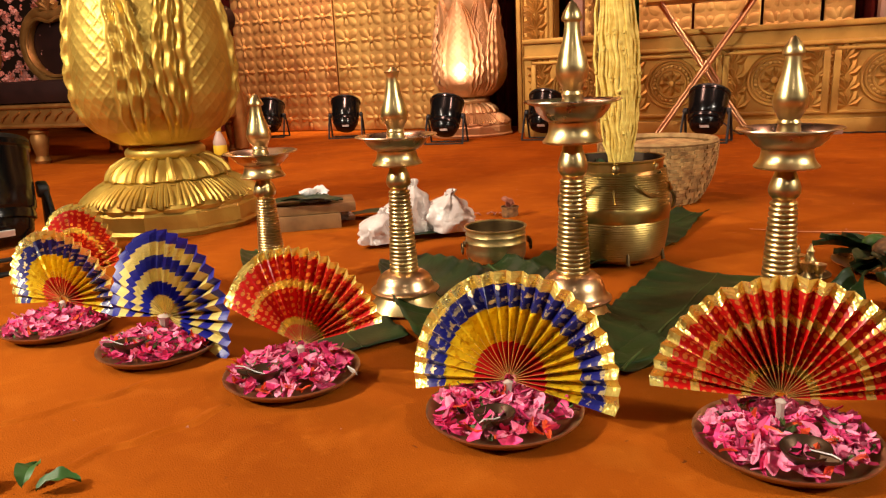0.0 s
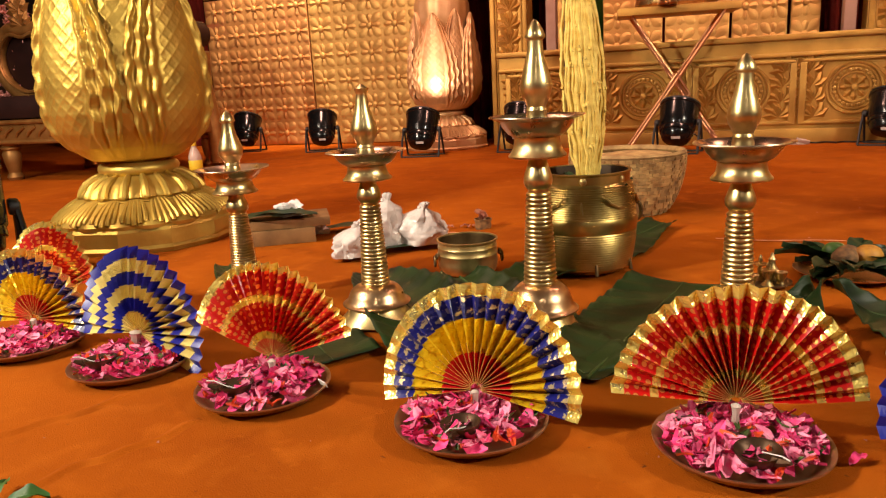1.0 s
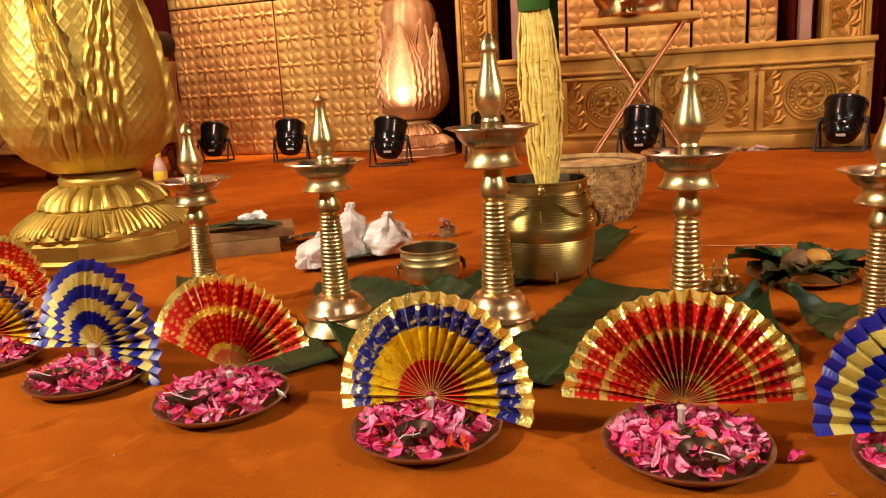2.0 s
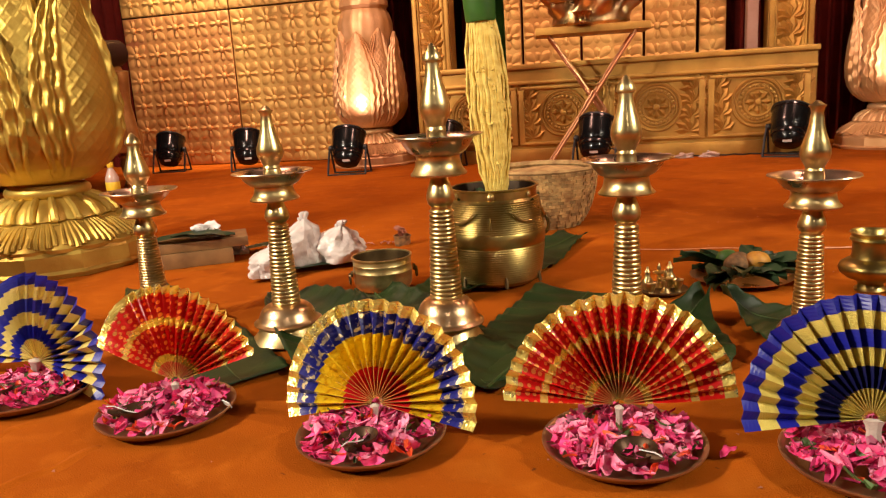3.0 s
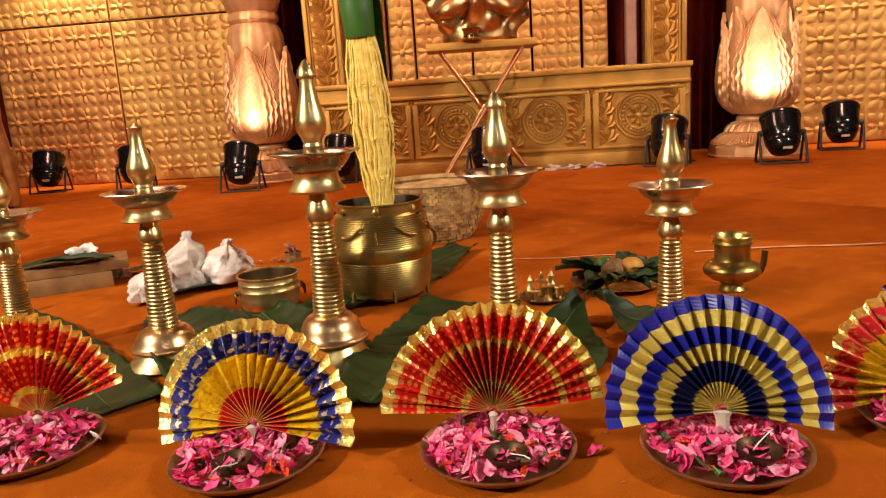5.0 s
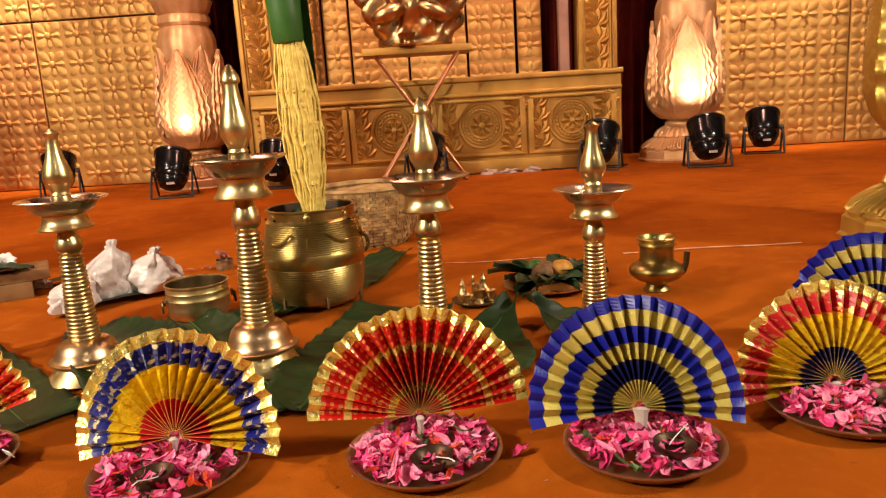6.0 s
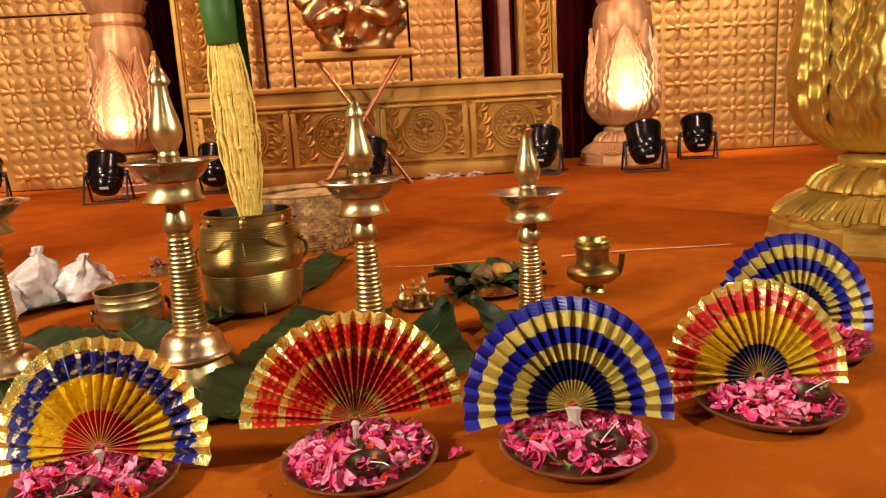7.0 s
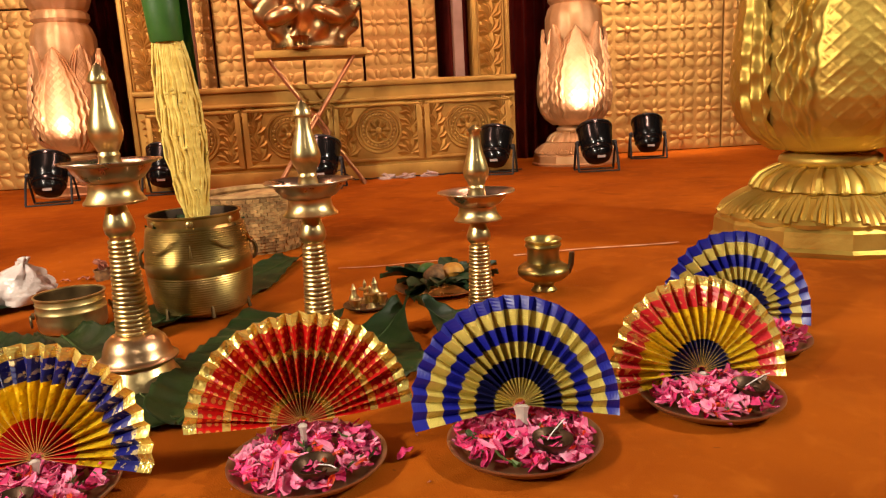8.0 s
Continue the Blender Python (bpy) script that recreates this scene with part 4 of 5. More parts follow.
def small_bowl(x, y):
    t = thing("brass_bowl", pose(x, y, 0.004, 0, 0, 10), "straight-sided brass bowl with two ring lugs", "bowl")
    part("body", lathe([(0, 0), (0.062, 0), (0.070, 0.004), (0.0745, 0.014), (0.076, 0.030), (0.0755, 0.046), (0.0768, 0.048), (0.0768, 0.051), (0.0755, 0.053), (0.0745, 0.066), (0.0755, 0.068), (0.0745, 0.070), (0.0745, 0.080), (0.078, 0.084), (0.078, 0.087), (0.0735, 0.087), (0.0725, 0.078), (0.074, 0.045), (0.07, 0.012), (0, 0.008)], 48), BRASS_PALE, t)
    # dark brass lining stands in for the shade inside the bowl
    part("inside", lathe([(0.0722, 0.084), (0.0715, 0.076), (0.073, 0.045), (0.066, 0.013), (0, 0.010)], 40), BRASS_DARK, t, "inside of the bowl, coloured dark for its shade")
    for s in (-1, 1):
        part("lug", lathe([(0, 0), (0.009, 0), (0.008, 0.005), (0, 0.007)], 10), BRASS_DARK, t, m=pose(s * 0.079, -0.01, 0.048, 0, 90 * s, 0))
        part("ring", tube([(s * 0.087, -0.01 + 0.009 * math.cos(b), 0.036 + 0.013 * math.sin(b)) for b in [2 * math.pi * i / 14 for i in range(15)]], 0.0025, 6), BRASS_DARK, t)
    return t


small_bowl(0.263, 2.085)


def spouted_pot(x, y):
    t = thing("spouted_pot", pose(x, y, 0.0, 0, 0, -20), "squat brass water pot with a side spout", "pot")
    part("body", lathe([(0, 0), (0.036, 0), (0.037, 0.004), (0.030, 0.012), (0.027, 0.020), (0.036, 0.028), (0.056, 0.036), (0.070, 0.048), (0.074, 0.060), (0.070, 0.072), (0.056, 0.082), (0.047, 0.088), (0.045, 0.096),
                        (0.045, 0.125), (0.047, 0.132), (0.051, 0.136), (0.050, 0.141), (0.046, 0.143), (0.048, 0.150), (0.052, 0.154), (0.050, 0.157), (0.044, 0.150), (0.041, 0.12), (0.041, 0.09), (0, 0.05)], 48), BRASS_DULL, t)
    part("spout", tube([(0.052, -0.020, 0.046), (0.066, -0.024, 0.060), (0.072, -0.026, 0.082), (0.075, -0.027, 0.116)], 0.0085, 10, None, 0.95), BRASS_DARK, t)
    return t


spouted_pot(1.345, 1.725).scale = (0.90, 0.90, 0.86)


# ---- leaves under the lamps ----
def banana_leaf(points, width, seed, curl=0.02, lift=0.0, point=0.0):
    """A torn sheet of banana leaf: a midrib between two veined halves with wavy edges, along a line on the floor."""
    (x0, y0), (x1, y1) = points
    d = Vector((x1 - x0, y1 - y0, 0))
    n = Vector((-d.y, d.x, 0)).normalized()
    rnd = random.Random(seed)
    ph = rnd.uniform(0, 6)

    def f(s, u):
        b = 2 * s - 1
        w = width * (math.sin(math.pi * min(1, 0.06 + 0.62 * u)) ** 0.55) * (1 - point * smoothstep(0.45, 1.0, u))
        p = Vector((x0, y0, 0)) + d * u + n * b * w / 2
        vein = 0.0030 * math.sin(u * 70 + 4 * abs(b))
        z = 0.006 + curl * abs(b) ** 2.5 * (0.55 + 0.45 * math.sin(5 * u + ph)) + vein * abs(b) + 0.004 * abs(math.sin(9 * u + ph + b))
        z += lift * smoothstep(0.72, 1.0, u) ** 1.5 * (0.6 + 0.4 * abs(b))
        if abs(b) < 0.05:
            z += 0.002
        return (p.x, p.y, z)
    lf = part("banana_leaf", grid(20, 60, f), LEAF)
    lf.modifiers.new("thickness", "SOLIDIFY").thickness = 0.0012
    part("midrib", tube([tuple(Vector(f(0.5, k / 24)) + Vector((0, 0, 0.0012))) for k in range(25)], 0.0030, 6, None, 0.35), RIB, lf, "pale green midrib")
    return tagged(lf, "dark green banana leaf spread on the carpet", "leaf", "banana leaves")


banana_leaf(((-0.40, 2.26), (0.00, 1.50)), 0.20, 1)
banana_leaf(((0.02, 2.08), (0.24, 1.46)), 0.24, 2, curl=0.045)
banana_leaf(((0.24, 2.00), (0.42, 1.38)), 0.24, 3, curl=0.03)
banana_leaf(((0.42, 1.36), (0.74, 1.86)), 0.26, 4, curl=0.035)
banana_leaf(((0.36, 1.90), (0.90, 2.52)), 0.24, 7, curl=0.025, point=0.6)
banana_leaf(((0.56, 1.34), (0.930, 1.655)), 0.34, 5, curl=0.012, lift=0.055, point=0.9)
banana_leaf(((1.16, 1.36), (0.965, 1.650)), 0.30, 6, curl=0.012, lift=0.055, point=0.9)


# ---- stool with a bronze on it ----
def stool(u, v):
    t = thing("folding_stool", stage(u, v, 0, 6), "tall folding stand with crossed copper-coloured legs", "stool")
    W, H, D = 0.68, 0.80, 0.32
    part("seat_board", box(W, D, 0.045, pose(0, 0, H), 0.006), CARVED, t)
    for y in (-0.12, 0.12):
        for s in (-1, 1):
            part("leg", tube([(s * -0.26, y + 0.01 * s, H + 0.002), (s * 0.28, y + 0.01 * s, 0.006)], 0.009, 8), COPPER_TUBE, t)
    for x in (-0.27, 0.27):
        part("foot_bar", tube([(x, -0.13, 0.012), (x, 0.13, 0.012)], 0.010, 8), COPPER_TUBE, t)
    for s in (-1, 1):
        part("brace", tube([(s * 0.0, -0.135, 0.46), (s * 0.075, -0.135, 0.34), (s * 0.0, -0.135, 0.22)], 0.007, 6), COPPER_TUBE, t)
    return t


stool(-0.12, -0.26)


def bronze():
    """A plain draped bronze figure's lower half."""
    def f(s, u):
        a = 2 * math.pi * s
        r = interp([(0, 0.20), (0.03, 0.225), (0.10, 0.22), (0.22, 0.25), (0.45, 0.29), (0.65, 0.30), (0.85, 0.22), (1.0, 0.05)], u)
        r *= 1 + 0.13 * math.sin(5 * a + 9 * u) * smoothstep(0.02, 0.2, u) + 0.08 * math.sin(11 * a - 16 * u) * smoothstep(0.02, 0.2, u)
        return (1.05 * r * math.cos(a), 0.55 * r * math.sin(a), 0.62 * u)
    bm = grid(96, 64, f)
    for s in (-1, 1):
        own = bmesh.new()
        bmesh.ops.create_uvsphere(own, u_segments=24, v_segments=14, radius=0.085)
        bmesh.ops.transform(own, matrix=pose(s * 0.14 - 0.02, -0.15, 0.20, 0, 20 * s, 0) @ Matrix.Diagonal((1.35, 0.8, 0.62, 1)), verts=own.verts)
        join(bm, own)
    lathe([(0, 0), (0.055, 0), (0.058, 0.010), (0.046, 0.022), (0.044, 0.05), (0.06, 0.075), (0, 0.08)], 24, pose(-0.06, -0.17, 0.0), bm)
    bmesh.ops.remove_doubles(bm, verts=bm.verts, dist=0.0005)
    o = part("statue", bm, STATUE)
    o.matrix_world = stage(-0.12, -0.26, 0.845, 6)
    return tagged(o, "polished bronze draped statue standing on a folding stand", "statue")


bronze()


# ---- sofa and flowers ----
def heart(x, y, z, rx, rz, dip, n=48):
    """A closed ring, drawn in at the top like a heart."""
    pts = []
    for i in range(n + 1):
        q = 2 * math.pi * i / n
        top = math.exp(-((math.atan2(math.cos(q), math.sin(q))) / 0.35) ** 2)
        pts.append((x + rx * math.cos(q), y, z + rz * math.sin(q) - dip * top))
    return pts


def sofa(u, v):
    t = thing("throne_sofa", stage(u, v), "maroon throne sofa with a carved antique gold frame", "sofa")
    W, D = 3.3, 0.75
    part("seat_rail", box(W, D, 0.15, pose(0, 0, 0.24), 0.02), SOFA_GOLD, t)
    for k in range(34):
        part("rail_carving", tube([(-1.58 + 0.095 * k, -D / 2 - 0.003, 0.285), (-1.55 + 0.095 * k, -D / 2 - 0.012, 0.315), (-1.50 + 0.095 * k, -D / 2 - 0.003, 0.345)], 0.010, 6), SOFA_GOLD, t)
    part("seat_cushion", box(W - 0.10, D - 0.06, 0.15, pose(0, -0.01, 0.39), 0.05), MAROON, t)
    for z in (0.25, 0.375):
        part("rail_moulding", tube([(-W / 2, -D / 2 - 0.008, z), (W / 2, -D / 2 - 0.008, z)], 0.013, 8), SOFA_GOLD, t)
    for x in (-1.55, 0.47, 1.55):
        for y in (-0.32, 0.32):
            part("leg", lathe([(0, 0), (0.040, 0), (0.052, 0.02), (0.036, 0.05), (0.050, 0.11), (0.058, 0.17), (0.046, 0.195), (0.062, 0.205), (0.062, 0.215), (0.048, 0.225), (0.065, 0.30), (0, 0.30)], 16), SOFA_GOLD, t, m=pose(x, y, 0))
    for x in (-0.93, 0.05, 1.03):
        part("back_frame", tube(heart(x, 0.33, 0.80, 0.31, 0.27, 0.06), 0.05, 10), SOFA_GOLD, t)
        part("bead_ring", tube(heart(x, 0.285, 0.80, 0.265, 0.225, 0.06), 0.014, 6), SOFA_GOLD, t)
        part("back_cushion", lathe([(0, 0), (0.28, 0.0), (0.26, 0.04), (0.16, 0.06), (0, 0.065)], 36, pose(x, 0.39, 0.80, 90) @ Matrix.Diagonal((1, 0.88, 1, 1))), MAROON, t)
        part("crest", leaf_scroll(0.26, 0.20, 2, 0.03), SOFA_GOLD, t, m=pose(x, 0.30, 1.03))
    for s in (-1, 1):
        part("arm_front", tube([(s * 1.60, -0.36, 0.03), (s * 1.66, -0.36, 0.25), (s * 1.61, -0.36, 0.50), (s * 1.60, -0.36, 0.70), (s * 1.63, -0.36, 0.82)], 0.045, 10), SOFA_GOLD, t)
        part("arm_scroll", lathe([(0, -0.05), (0.085, -0.05), (0.095, -0.02), (0.095, 0.02), (0.085, 0.05), (0, 0.05)], 28, pose(s * 1.61, -0.35, 0.84, 90, 0, 0)), SOFA_GOLD, t)
        part("arm_pad", tube([(s * 1.60, -0.30, 0.86), (s * 1.59, 0.0, 0.86), (s * 1.58, 0.32, 0.88)], 0.085, 14), MAROON, t)
        part("arm_panel", box(0.06, 0.60, 0.40, pose(s * 1.57, 0.03, 0.40), 0.02), SOFA_GOLD, t)
        part("arm_post", tube([(s * 1.62, 0.30, 0.03), (s * 1.64, 0.28, 0.30), (s * 1.63, 0.24, 0.55), (s * 1.66, 0.22, 0.76)], 0.05, 10), SOFA_GOLD, t)
    return t


sofa(-4.72, -1.08)

# ---- small things on the floor ----
def wood_block():
    t = thing("wood_block", pose(-0.345, 2.61, 0, 0, 0, 12), "low block of bare wooden planks", "wood block")
    part("plank", box(0.25, 0.14, 0.048, pose(0, 0, 0), 0.003), WOOD, t)
    part("plank", box(0.29, 0.16, 0.030, pose(0.03, 0.02, 0.049), 0.003), WOOD, t)
    return t


wood_block()


def crumple(name, m, size, mat, label, category, seed, lump=0.5, fine=0.6):
    """A crumpled bag or cloth: a sphere pushed in and out by noise, flat below."""
    bm = bmesh.new()
    bmesh.ops.create_icosphere(bm, subdivisions=4, radius=1)
    for v in bm.verts:
        p = v.co.copy()
        k = 1 + lump * (noise.noise(p * 1.6 + Vector((seed, 0, 0))) + fine * abs(noise.noise(p * 4.3 + Vector((0, seed, 0)))) - 0.2)
        v.co = Vector((p.x * k * size[0], p.y * k * size[1], max(-0.55, p.z * k) * size[2]))
    low = min(v.co.z for v in bm.verts)
    for v in bm.verts:
        v.co.z -= low
    o = part(name, bm, mat)
    o.matrix_world = m
    return tagged(o, label, category)


crumple("tissue", pose(-0.30, 2.63, 0.082), (0.055, 0.04, 0.026), TISSUE, "crumpled white tissue on the wooden block", "tissue", 3, 0.8)
crumple("tissue", pose(-0.215, 2.70, 0.0), (0.025, 0.02, 0.022), TISSUE, "small white tissue ball on the carpet", "tissue", 7, 0.8)
def knotted_bag(x, y, size, seed, turn, label):
    """A filled bag, drawn in to a neck above, with a knot and a flared ear."""
    t = thing("plastic_bag", pose(x, y, 0.006, 0, 0, turn), label, "plastic bag", "plastic bags")

    def f(s, u):
        a = 2 * math.pi * s
        r = interp([(0, 0.0), (0.06, 0.85), (0.28, 1.0), (0.52, 0.92), (0.70, 0.66), (0.80, 0.30), (0.86, 0.13), (0.92, 0.16), (0.97, 0.19), (1.0, 0.08)], u)
        p = Vector((math.cos(a), math.sin(a), 1.5 * u))
        k = 1 + 0.55 * noise.noise(p * 1.3 + Vector((seed, 0, 0))) + 0.10 * math.sin(9 * a + seed) * smoothstep(0.3, 0.6, u) + 0.26 * abs(noise.noise(p * 2.6)) + 0.10 * noise.noise(p * 5 + Vector((0, seed, 0)))
        sway = 0.35 * size[0] * smoothstep(0.5, 1.0, u)
        return (size[0] * r * k * math.cos(a) + sway, size[1] * r * k * math.sin(a), size[2] * u)
    part("bag_body", grid(48, 40, f), PLASTIC_BAG, t)
    part("knot", lathe([(0, -0.007), (0.007, -0.003), (0.008, 0.003), (0, 0.008)], 10), PLASTIC_BAG, t, m=pose(0.14 * size[0], 0, 0.87 * size[2], 0, 20, 0))
    return t


knotted_bag(0.020, 2.40, (0.070, 0.056, 0.165), 3, 20, "white filled plastic bag knotted at its neck")
knotted_bag(0.125, 2.42, (0.080, 0.060, 0.130), 8, -10, "white plastic bag of rice slumped on a leaf")
knotted_bag(-0.055, 2.30, (0.066, 0.050, 0.10), 15, 60, "small clear plastic bag with dark contents")


def paper_tag(m, w, h, label):
    o = part("paper_tag", box(w, 0.0015, h), WHITE, smooth=False)
    o.matrix_world = m
    return tagged(o, label, "tag")


paper_tag(pose(0.004, 1.372, 0.018, 30, 10, -40), 0.016, 0.013, "small white paper tag stuck on the plate rim")
paper_tag(pose(-0.395, 2.34, 0.004, -8, 0, 5), 0.030, 0.055, "white paper slip leaning by the lamp")


def fruit_plate(x, y):
    t = thing("leaf_plate", pose(x, y, 0.004), "steel plate heaped with dark betel leaves", "plate")
    part("dish", lathe([(0, 0.001), (0.085, 0), (0.105, 0.008), (0.118, 0.012), (0.118, 0.014), (0.10, 0.011), (0.08, 0.004), (0, 0.004)], 48), TRAY, t)
    rnd = random.Random(5)
    for i in range(26):
        a = rnd.uniform(0, 360)
        q = rnd.uniform(0.0, 0.062)
        part("leaf", leaf_blade(rnd.uniform(0.080, 0.125), rnd.uniform(0.045, 0.065), rnd.uniform(0.004, 0.014)), LEAF_DARK, t,
             m=pose(q * math.cos(radians(a)), q * math.sin(radians(a)), 0.012 + 0.0006 * i, rnd.uniform(-16, 16), -rnd.uniform(-2, 14), a + rnd.uniform(-50, 50)))
    for dx, dy, r, mat, name in ((-0.022, -0.015, 0.026, NUT, "brown areca nut with a rough husk on the leaves"), (0.0, 0.012, 0.026, NUT, "brown areca nut with a rough husk on the leaves"), (0.036, -0.005, 0.029, MANGO, "yellow ripe fruit lying on the leaves"),
                                  (-0.012, 0.045, 0.026, LIME, "green lime lying on the leaves")):
        bm = bmesh.new()
        bmesh.ops.create_icosphere(bm, subdivisions=3, radius=r)
        for v in bm.verts:
            p = v.co / r
            v.co *= 1 + 0.06 * noise.noise(p * 3 + Vector((dx * 90, 0, 0)))
            v.co.z *= 0.86
            v.co.x *= 1.1
        o = part("fruit", bm, mat)
        o.matrix_world = pose(x + dx, y + dy, 0.047)
        tagged(o, name, "fruit", "fruits on the leaf plate")
    return t


NUT = material("areca_husk", (0.30, 0.15, 0.05), 0.6, 0.0, (0.10, 0.05, 0.02), 70, 260, 0.5, 0.004)
MANGO = material("ripe_fruit", (0.60, 0.30, 0.03), 0.45, 0.0, (0.36, 0.14, 0.02), 45, 260, 0.25, 0.003)
LIME = material("green_lime", (0.05, 0.14, 0.02), 0.35, 0.0, (0.03, 0.08, 0.012), 45, 260, 0.2, 0.002)
fruit_plate(1.125, 1.880)


def ritual_set(x, y):
    """A small tray of tiny brass vessels, each a thing of its own."""
    t = thing("small_tray", pose(x, y, 0.003), "small round brass tray of ritual vessels", "tray")
    part("dish", lathe([(0, 0), (0.050, 0), (0.060, 0.006), (0.060, 0.008), (0.048, 0.003), (0, 0.003)], 32), BRASS_DARK, t)
    flask = [(0, 0), (0.008, 0), (0.011, 0.006), (0.013, 0.014), (0.010, 0.022), (0.006, 0.028), (0.005, 0.036), (0.007, 0.038), (0.004, 0.042), (0.002, 0.050), (0, 0.051)]
    cup = [(0, 0), (0.007, 0), (0.006, 0.004), (0.010, 0.012), (0.011, 0.020), (0.013, 0.024), (0.010, 0.022), (0, 0.016)]
    lampy = [(0, 0), (0.012, 0), (0.009, 0.004), (0.004, 0.010), (0.005, 0.018), (0.003, 0.026), (0.013, 0.029), (0.013, 0.031), (0.003, 0.032), (0.004, 0.038), (0.001, 0.048), (0, 0.049)]
    for dx, dy, prof, name, k in ((-0.030, 0.012, flask, "flask", 1.1), (0.0, -0.022, lampy, "lamp", 1.1), (0.026, 0.016, flask, "flask", 1.25), (0.032, -0.016, cup, "cup", 1.1), (-0.034, -0.020, cup, "cup", 1.0), (0.004, 0.026, lampy, "lamp", 1.2), (0.012, -0.002, cup, "cup", 1.2)):
        o = part("tiny_" + name, lathe([(r * k, z * k) for r, z in prof], 20), BRASS)
        o.matrix_world = pose(x + dx, y + dy, 0.006)
        tagged(o, "tiny polished brass " + name + " on a small tray", name, "tiny brass vessels")
    return t


ritual_set(0.912, 1.845)


def bottle(x, y, lean=0.0):
    t = thing("bottle", pose(x, y, 0, 0, lean, 0), "plastic drink bottle with a yellow label and cap", "bottle", "bottles")
    part("lower_body", lathe([(0, 0), (0.030, 0), (0.034, 0.008), (0.034, 0.09), (0.034, 0.10)], 24), COLA, t)
    part("label", lathe([(0.0345, 0.10), (0.035, 0.101), (0.035, 0.150), (0.0345, 0.151)], 24), YELLOW_LABEL, t, "bright yellow paper label")
    part("shoulder", lathe([(0.034, 0.151), (0.033, 0.170), (0.024, 0.195), (0.014, 0.215), (0.013, 0.225)], 24), CLEAR, t)
    part("cap", lathe([(0, 0.250), (0.014, 0.250), (0.0155, 0.247), (0.0155, 0.226), (0.014, 0.224), (0, 0.224)], 20), YELLOW_LABEL, t, "yellow screw cap")
    return t


COLA = material("dark_drink", (0.05, 0.012, 0.008), 0.12, 0.0, (0.03, 0.008, 0.006), 10, 60, 0.02)
YELLOW_LABEL = material("yellow_label", (0.75, 0.55, 0.03), 0.45, 0.0, (0.62, 0.42, 0.02), 30, 200, 0.05)
CLEAR = material("clear_plastic", (0.50, 0.38, 0.32), 0.12, 0.0, (0.4, 0.28, 0.24), 20, 60, 0.1)
bottle(-1.09, 4.10)
bottle(-1.30, 4.20)

# leaves laid on the block, under the bags, and by the plates
for name, x, y, z, turn, ln, wd, lab in (("leaf", -0.46, 2.565, 0.083, 8, 0.26, 0.13, "dark wilted leaf lying on the wooden block"), ("leaf", -0.40, 2.60, 0.090, -16, 0.20, 0.10, "dark wilted leaf lying on the wooden block"), ("leaf", -0.10, 2.33, 0.003, 28, 0.36, 0.16, "dark leaf under the plastic bags"),
                                         ("leaf", -0.27, 2.68, 0.003, 20, 0.30, 0.07, "dark leaf behind the wooden block"), ("leaf", -0.34, 1.085, 0.004, 20, 0.05, 0.03, "small fresh green leaf on the carpet"),
                                         ("leaf", -0.36, 1.09, 0.006, 100, 0.05, 0.028, "small fresh green leaf on the carpet"), ("leaf", -0.39, 1.09, 0.004, 170, 0.06, 0.03, "small dark green leaf on the carpet")):
    fresh = ln < 0.1
    o = part(name, leaf_blade(ln, wd, 0.012, 0.006), GREEN_SPATHE if fresh else LEAF_DARK)
    o.matrix_world = pose(x, y, z, 0, 0, turn)
    tagged(o, lab, "leaf")


def flower_cup(x, y):
    t = thing("clay_cup", pose(x, y, 0.0), "small brown clay cup holding dried flowers", "cup")
    part("body", lathe([(0, 0), (0.024, 0), (0.028, 0.01), (0.026, 0.022), (0.03, 0.035), (0.027, 0.035), (0.02, 0.012), (0, 0.01)], 20), NUT, t)
    rnd = random.Random(8)
    for k in range(9):
        part("dried_flower", leaf_blade(rnd.uniform(0.025, 0.05), 0.016, 0.006), DRIED, t, m=pose(0, 0, 0.03, 0, -rnd.uniform(15, 75), 40 * k))
    return t


DRIED = material("dried_flower", (0.45, 0.16, 0.10), 0.6, 0.0, (0.28, 0.09, 0.05), 60, 300, 0.2)
flower_cup(0.335, 2.63)
for k, (x, y, turn) in enumerate(((0.26, 2.66, 20), (0.285, 2.64, 80), (0.24, 2.655, 150), (0.68, 1.085, 30), (0.30, 2.66, 10))):
    o = part("loose_petal", leaf_blade(0.035, 0.014, 0.005, 0.003), PINK if k == 3 else DRIED)
    o.matrix_world = pose(x, y, 0.004, 0, 0, turn)
    tagged(o, "loose fallen petal lying on the carpet", "petal", "fallen petals")

# strip of pale tape across the carpet
def tape(x0, y0, x1, y1, w):
    d = math.hypot(x1 - x0, y1 - y0)
    rnd = random.Random(int(100 * x0))
    ph = rnd.uniform(0, 6)
    bm = grid(60, 1, lambda s, t: (d * s, (t - 0.5) * w * (0.55 + 0.45 * abs(math.sin(17 * s + ph))) + 0.008 * math.sin(7 * s + ph), 0.003))
    o = part("floor_tape", bm, TAPE)
    o.matrix_world = pose(x0, y0, 0, 0, 0, math.degrees(math.atan2(y1 - y0, x1 - x0)))
    return tagged(o, "worn strip of pale tape along the carpet joint", "tape", "tape strips")


TAPE = material("pale_tape", (0.75, 0.42, 0.26), 0.5, 0.0, (0.62, 0.24, 0.10), 30, 200, 0.1)
tape(1.50, 2.13, 2.02, 1.96, 0.018)
tape(0.98, 2.30, 1.30, 2.19, 0.008)
tape(-0.20, 2.74, 0.26, 2.58, 0.009)

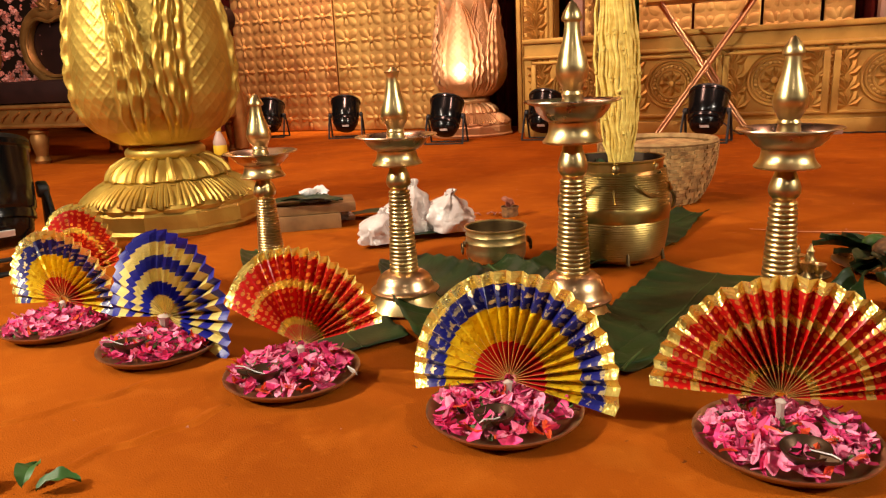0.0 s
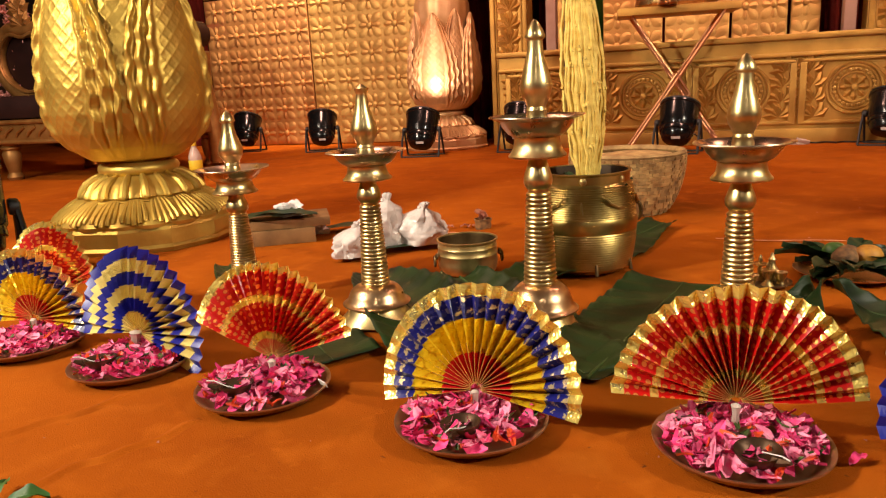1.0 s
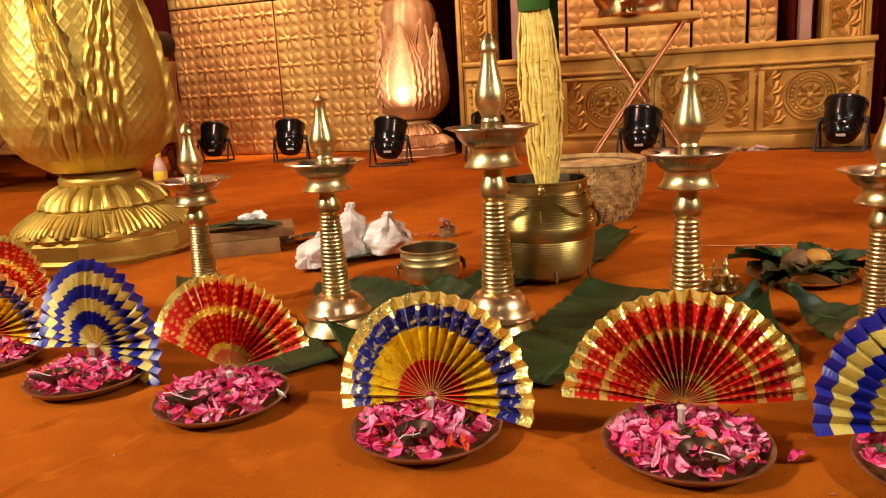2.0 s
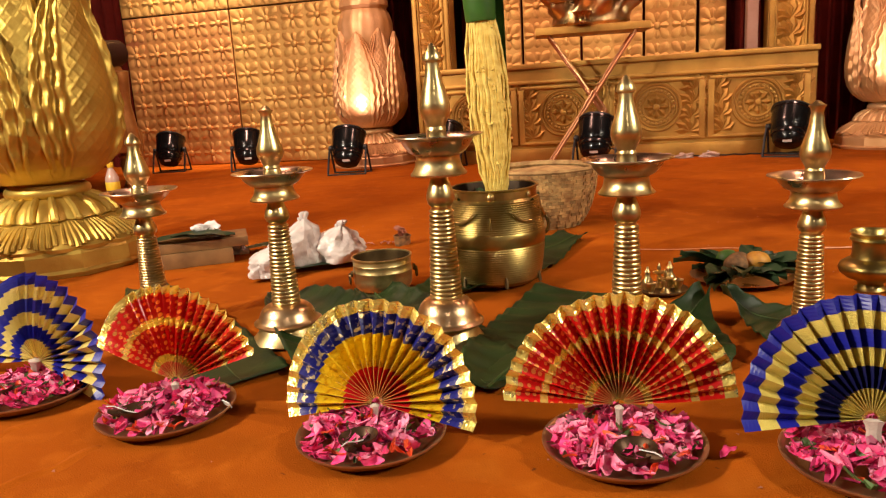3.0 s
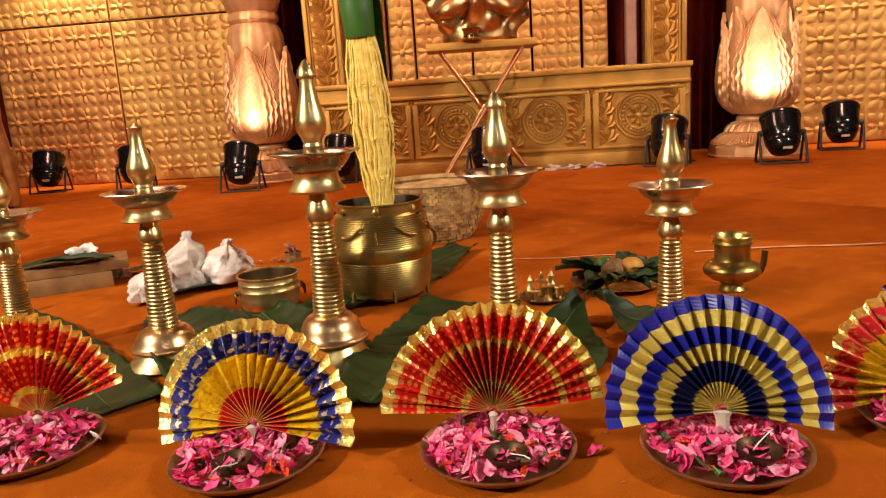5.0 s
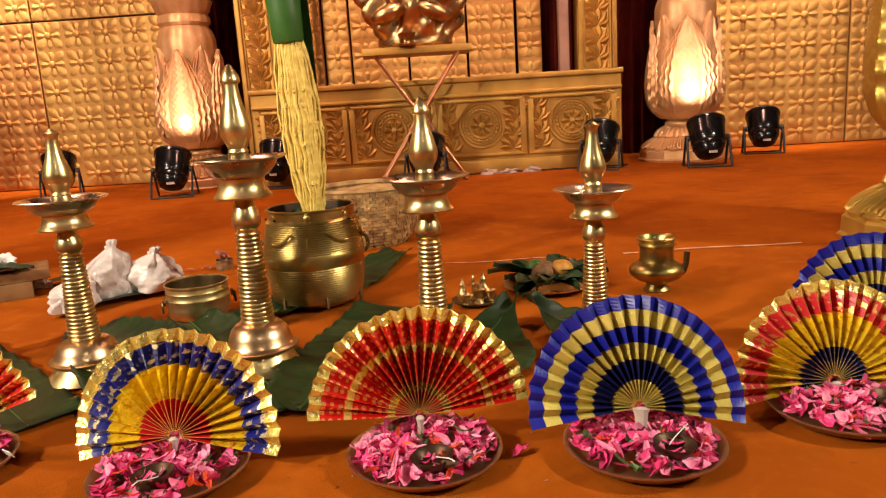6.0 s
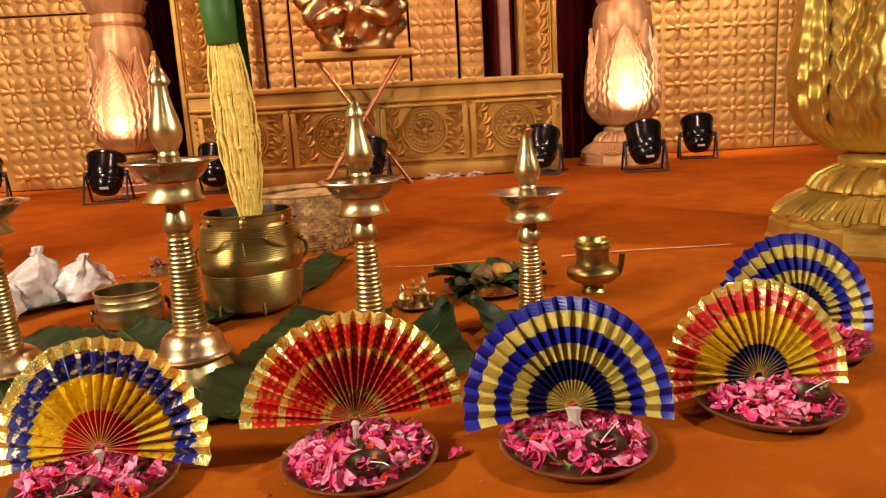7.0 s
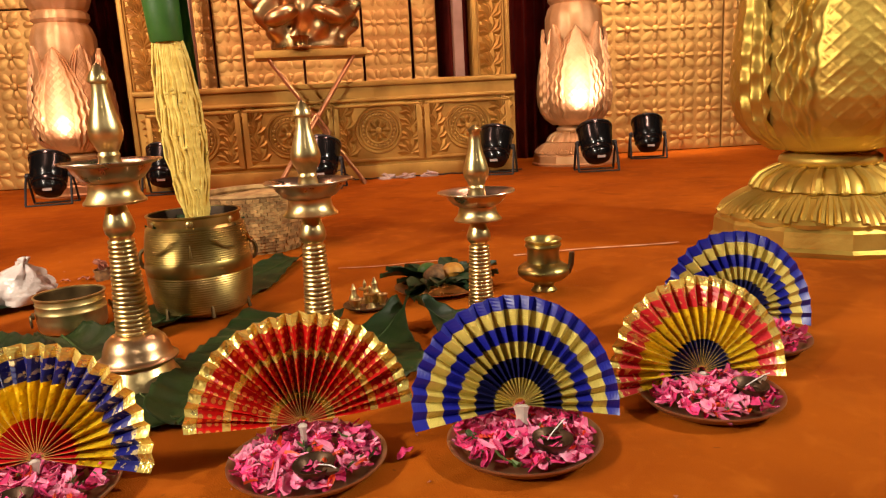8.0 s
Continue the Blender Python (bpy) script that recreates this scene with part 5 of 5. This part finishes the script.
# cable and wrapping at the foot of the carved panel
cable = part("cable", tube([tuple(stage(-0.1 + 0.05 * k, -0.06 - 0.05 * math.sin(1.3 * k) ** 2, 0.008 + 0.07 * max(0, math.sin(0.9 * k)) * (k < 7)).translation) for k in range(28)], 0.005, 6), BLACK_MATT)
tagged(cable, "thin black cable trailing along the carved panel", "cable")
for k, u in enumerate((0.32, 0.45, 0.60)):
    m = stage(u, -0.10 - 0.03 * (k % 2))
    crumple("plastic_wrap", m, (0.05, 0.03, 0.022), CLEAR, "crumpled clear plastic wrapping by the panel", "wrapping", 40 + 5 * k, 0.9)


def blossoms(n, seed):
    """Small round blossoms, each five cupped petals, scattered over an upright patch."""
    rnd = random.Random(seed)
    bm = bmesh.new()
    for i in range(n):
        m = Matrix.Translation((rnd.uniform(-0.55, 0.55), rnd.uniform(-0.04, 0.04), rnd.uniform(0, 0.9))) @ Euler((rnd.uniform(0.8, 2.2), rnd.uniform(-0.7, 0.7), rnd.uniform(0, 6))).to_matrix().to_4x4()
        r = rnd.uniform(0.016, 0.032)
        mid = bm.verts.new(m @ Vector((0, 0, 0)))
        for k in range(5):
            q = 2 * math.pi * k / 5
            p = [bm.verts.new(m @ Vector((r * math.cos(q + e), r * math.sin(q + e), h * r))) for e, h in ((-0.55, 0.25), (0.0, 0.7), (0.55, 0.25))]
            bm.faces.new((mid, p[0], p[1]))
            bm.faces.new((mid, p[1], p[2]))
    return bm


BLOSSOM = material("pink_blossom", (0.75, 0.34, 0.30), 0.5, 0.0, (0.5, 0.16, 0.12), 30, 200, 0.1, 0.001, vary=0.4)
o = part("flower_wall", blossoms(420, 4), BLOSSOM)
o.matrix_world = stage(-5.25, -0.70, 0.50)
tagged(o, "pink blossoms massed behind the throne sofa", "flowers", "", "stuff")


def litter(n, seed):
    """Tiny dry bits scattered over the carpet."""
    rnd = random.Random(seed)
    bm = bmesh.new()
    for i in range(n):
        x, y, r, q = rnd.uniform(-0.6, 1.6), rnd.uniform(0.8, 3.2), rnd.uniform(0.0012, 0.004), rnd.uniform(0, 6.3)
        p = [bm.verts.new((x + r * math.cos(q + e) * k, y + r * math.sin(q + e), 0.0015 + h)) for e, k, h in ((0, 1.6, 0.0), (2.1, 0.7, 0.0015), (4.2, 0.7, 0.0))]
        bm.faces.new(p)
    return bm


tagged(part("litter", litter(160, 6), DRIED, smooth=False), "tiny dry bits scattered over the carpet", "litter", "", "stuff")
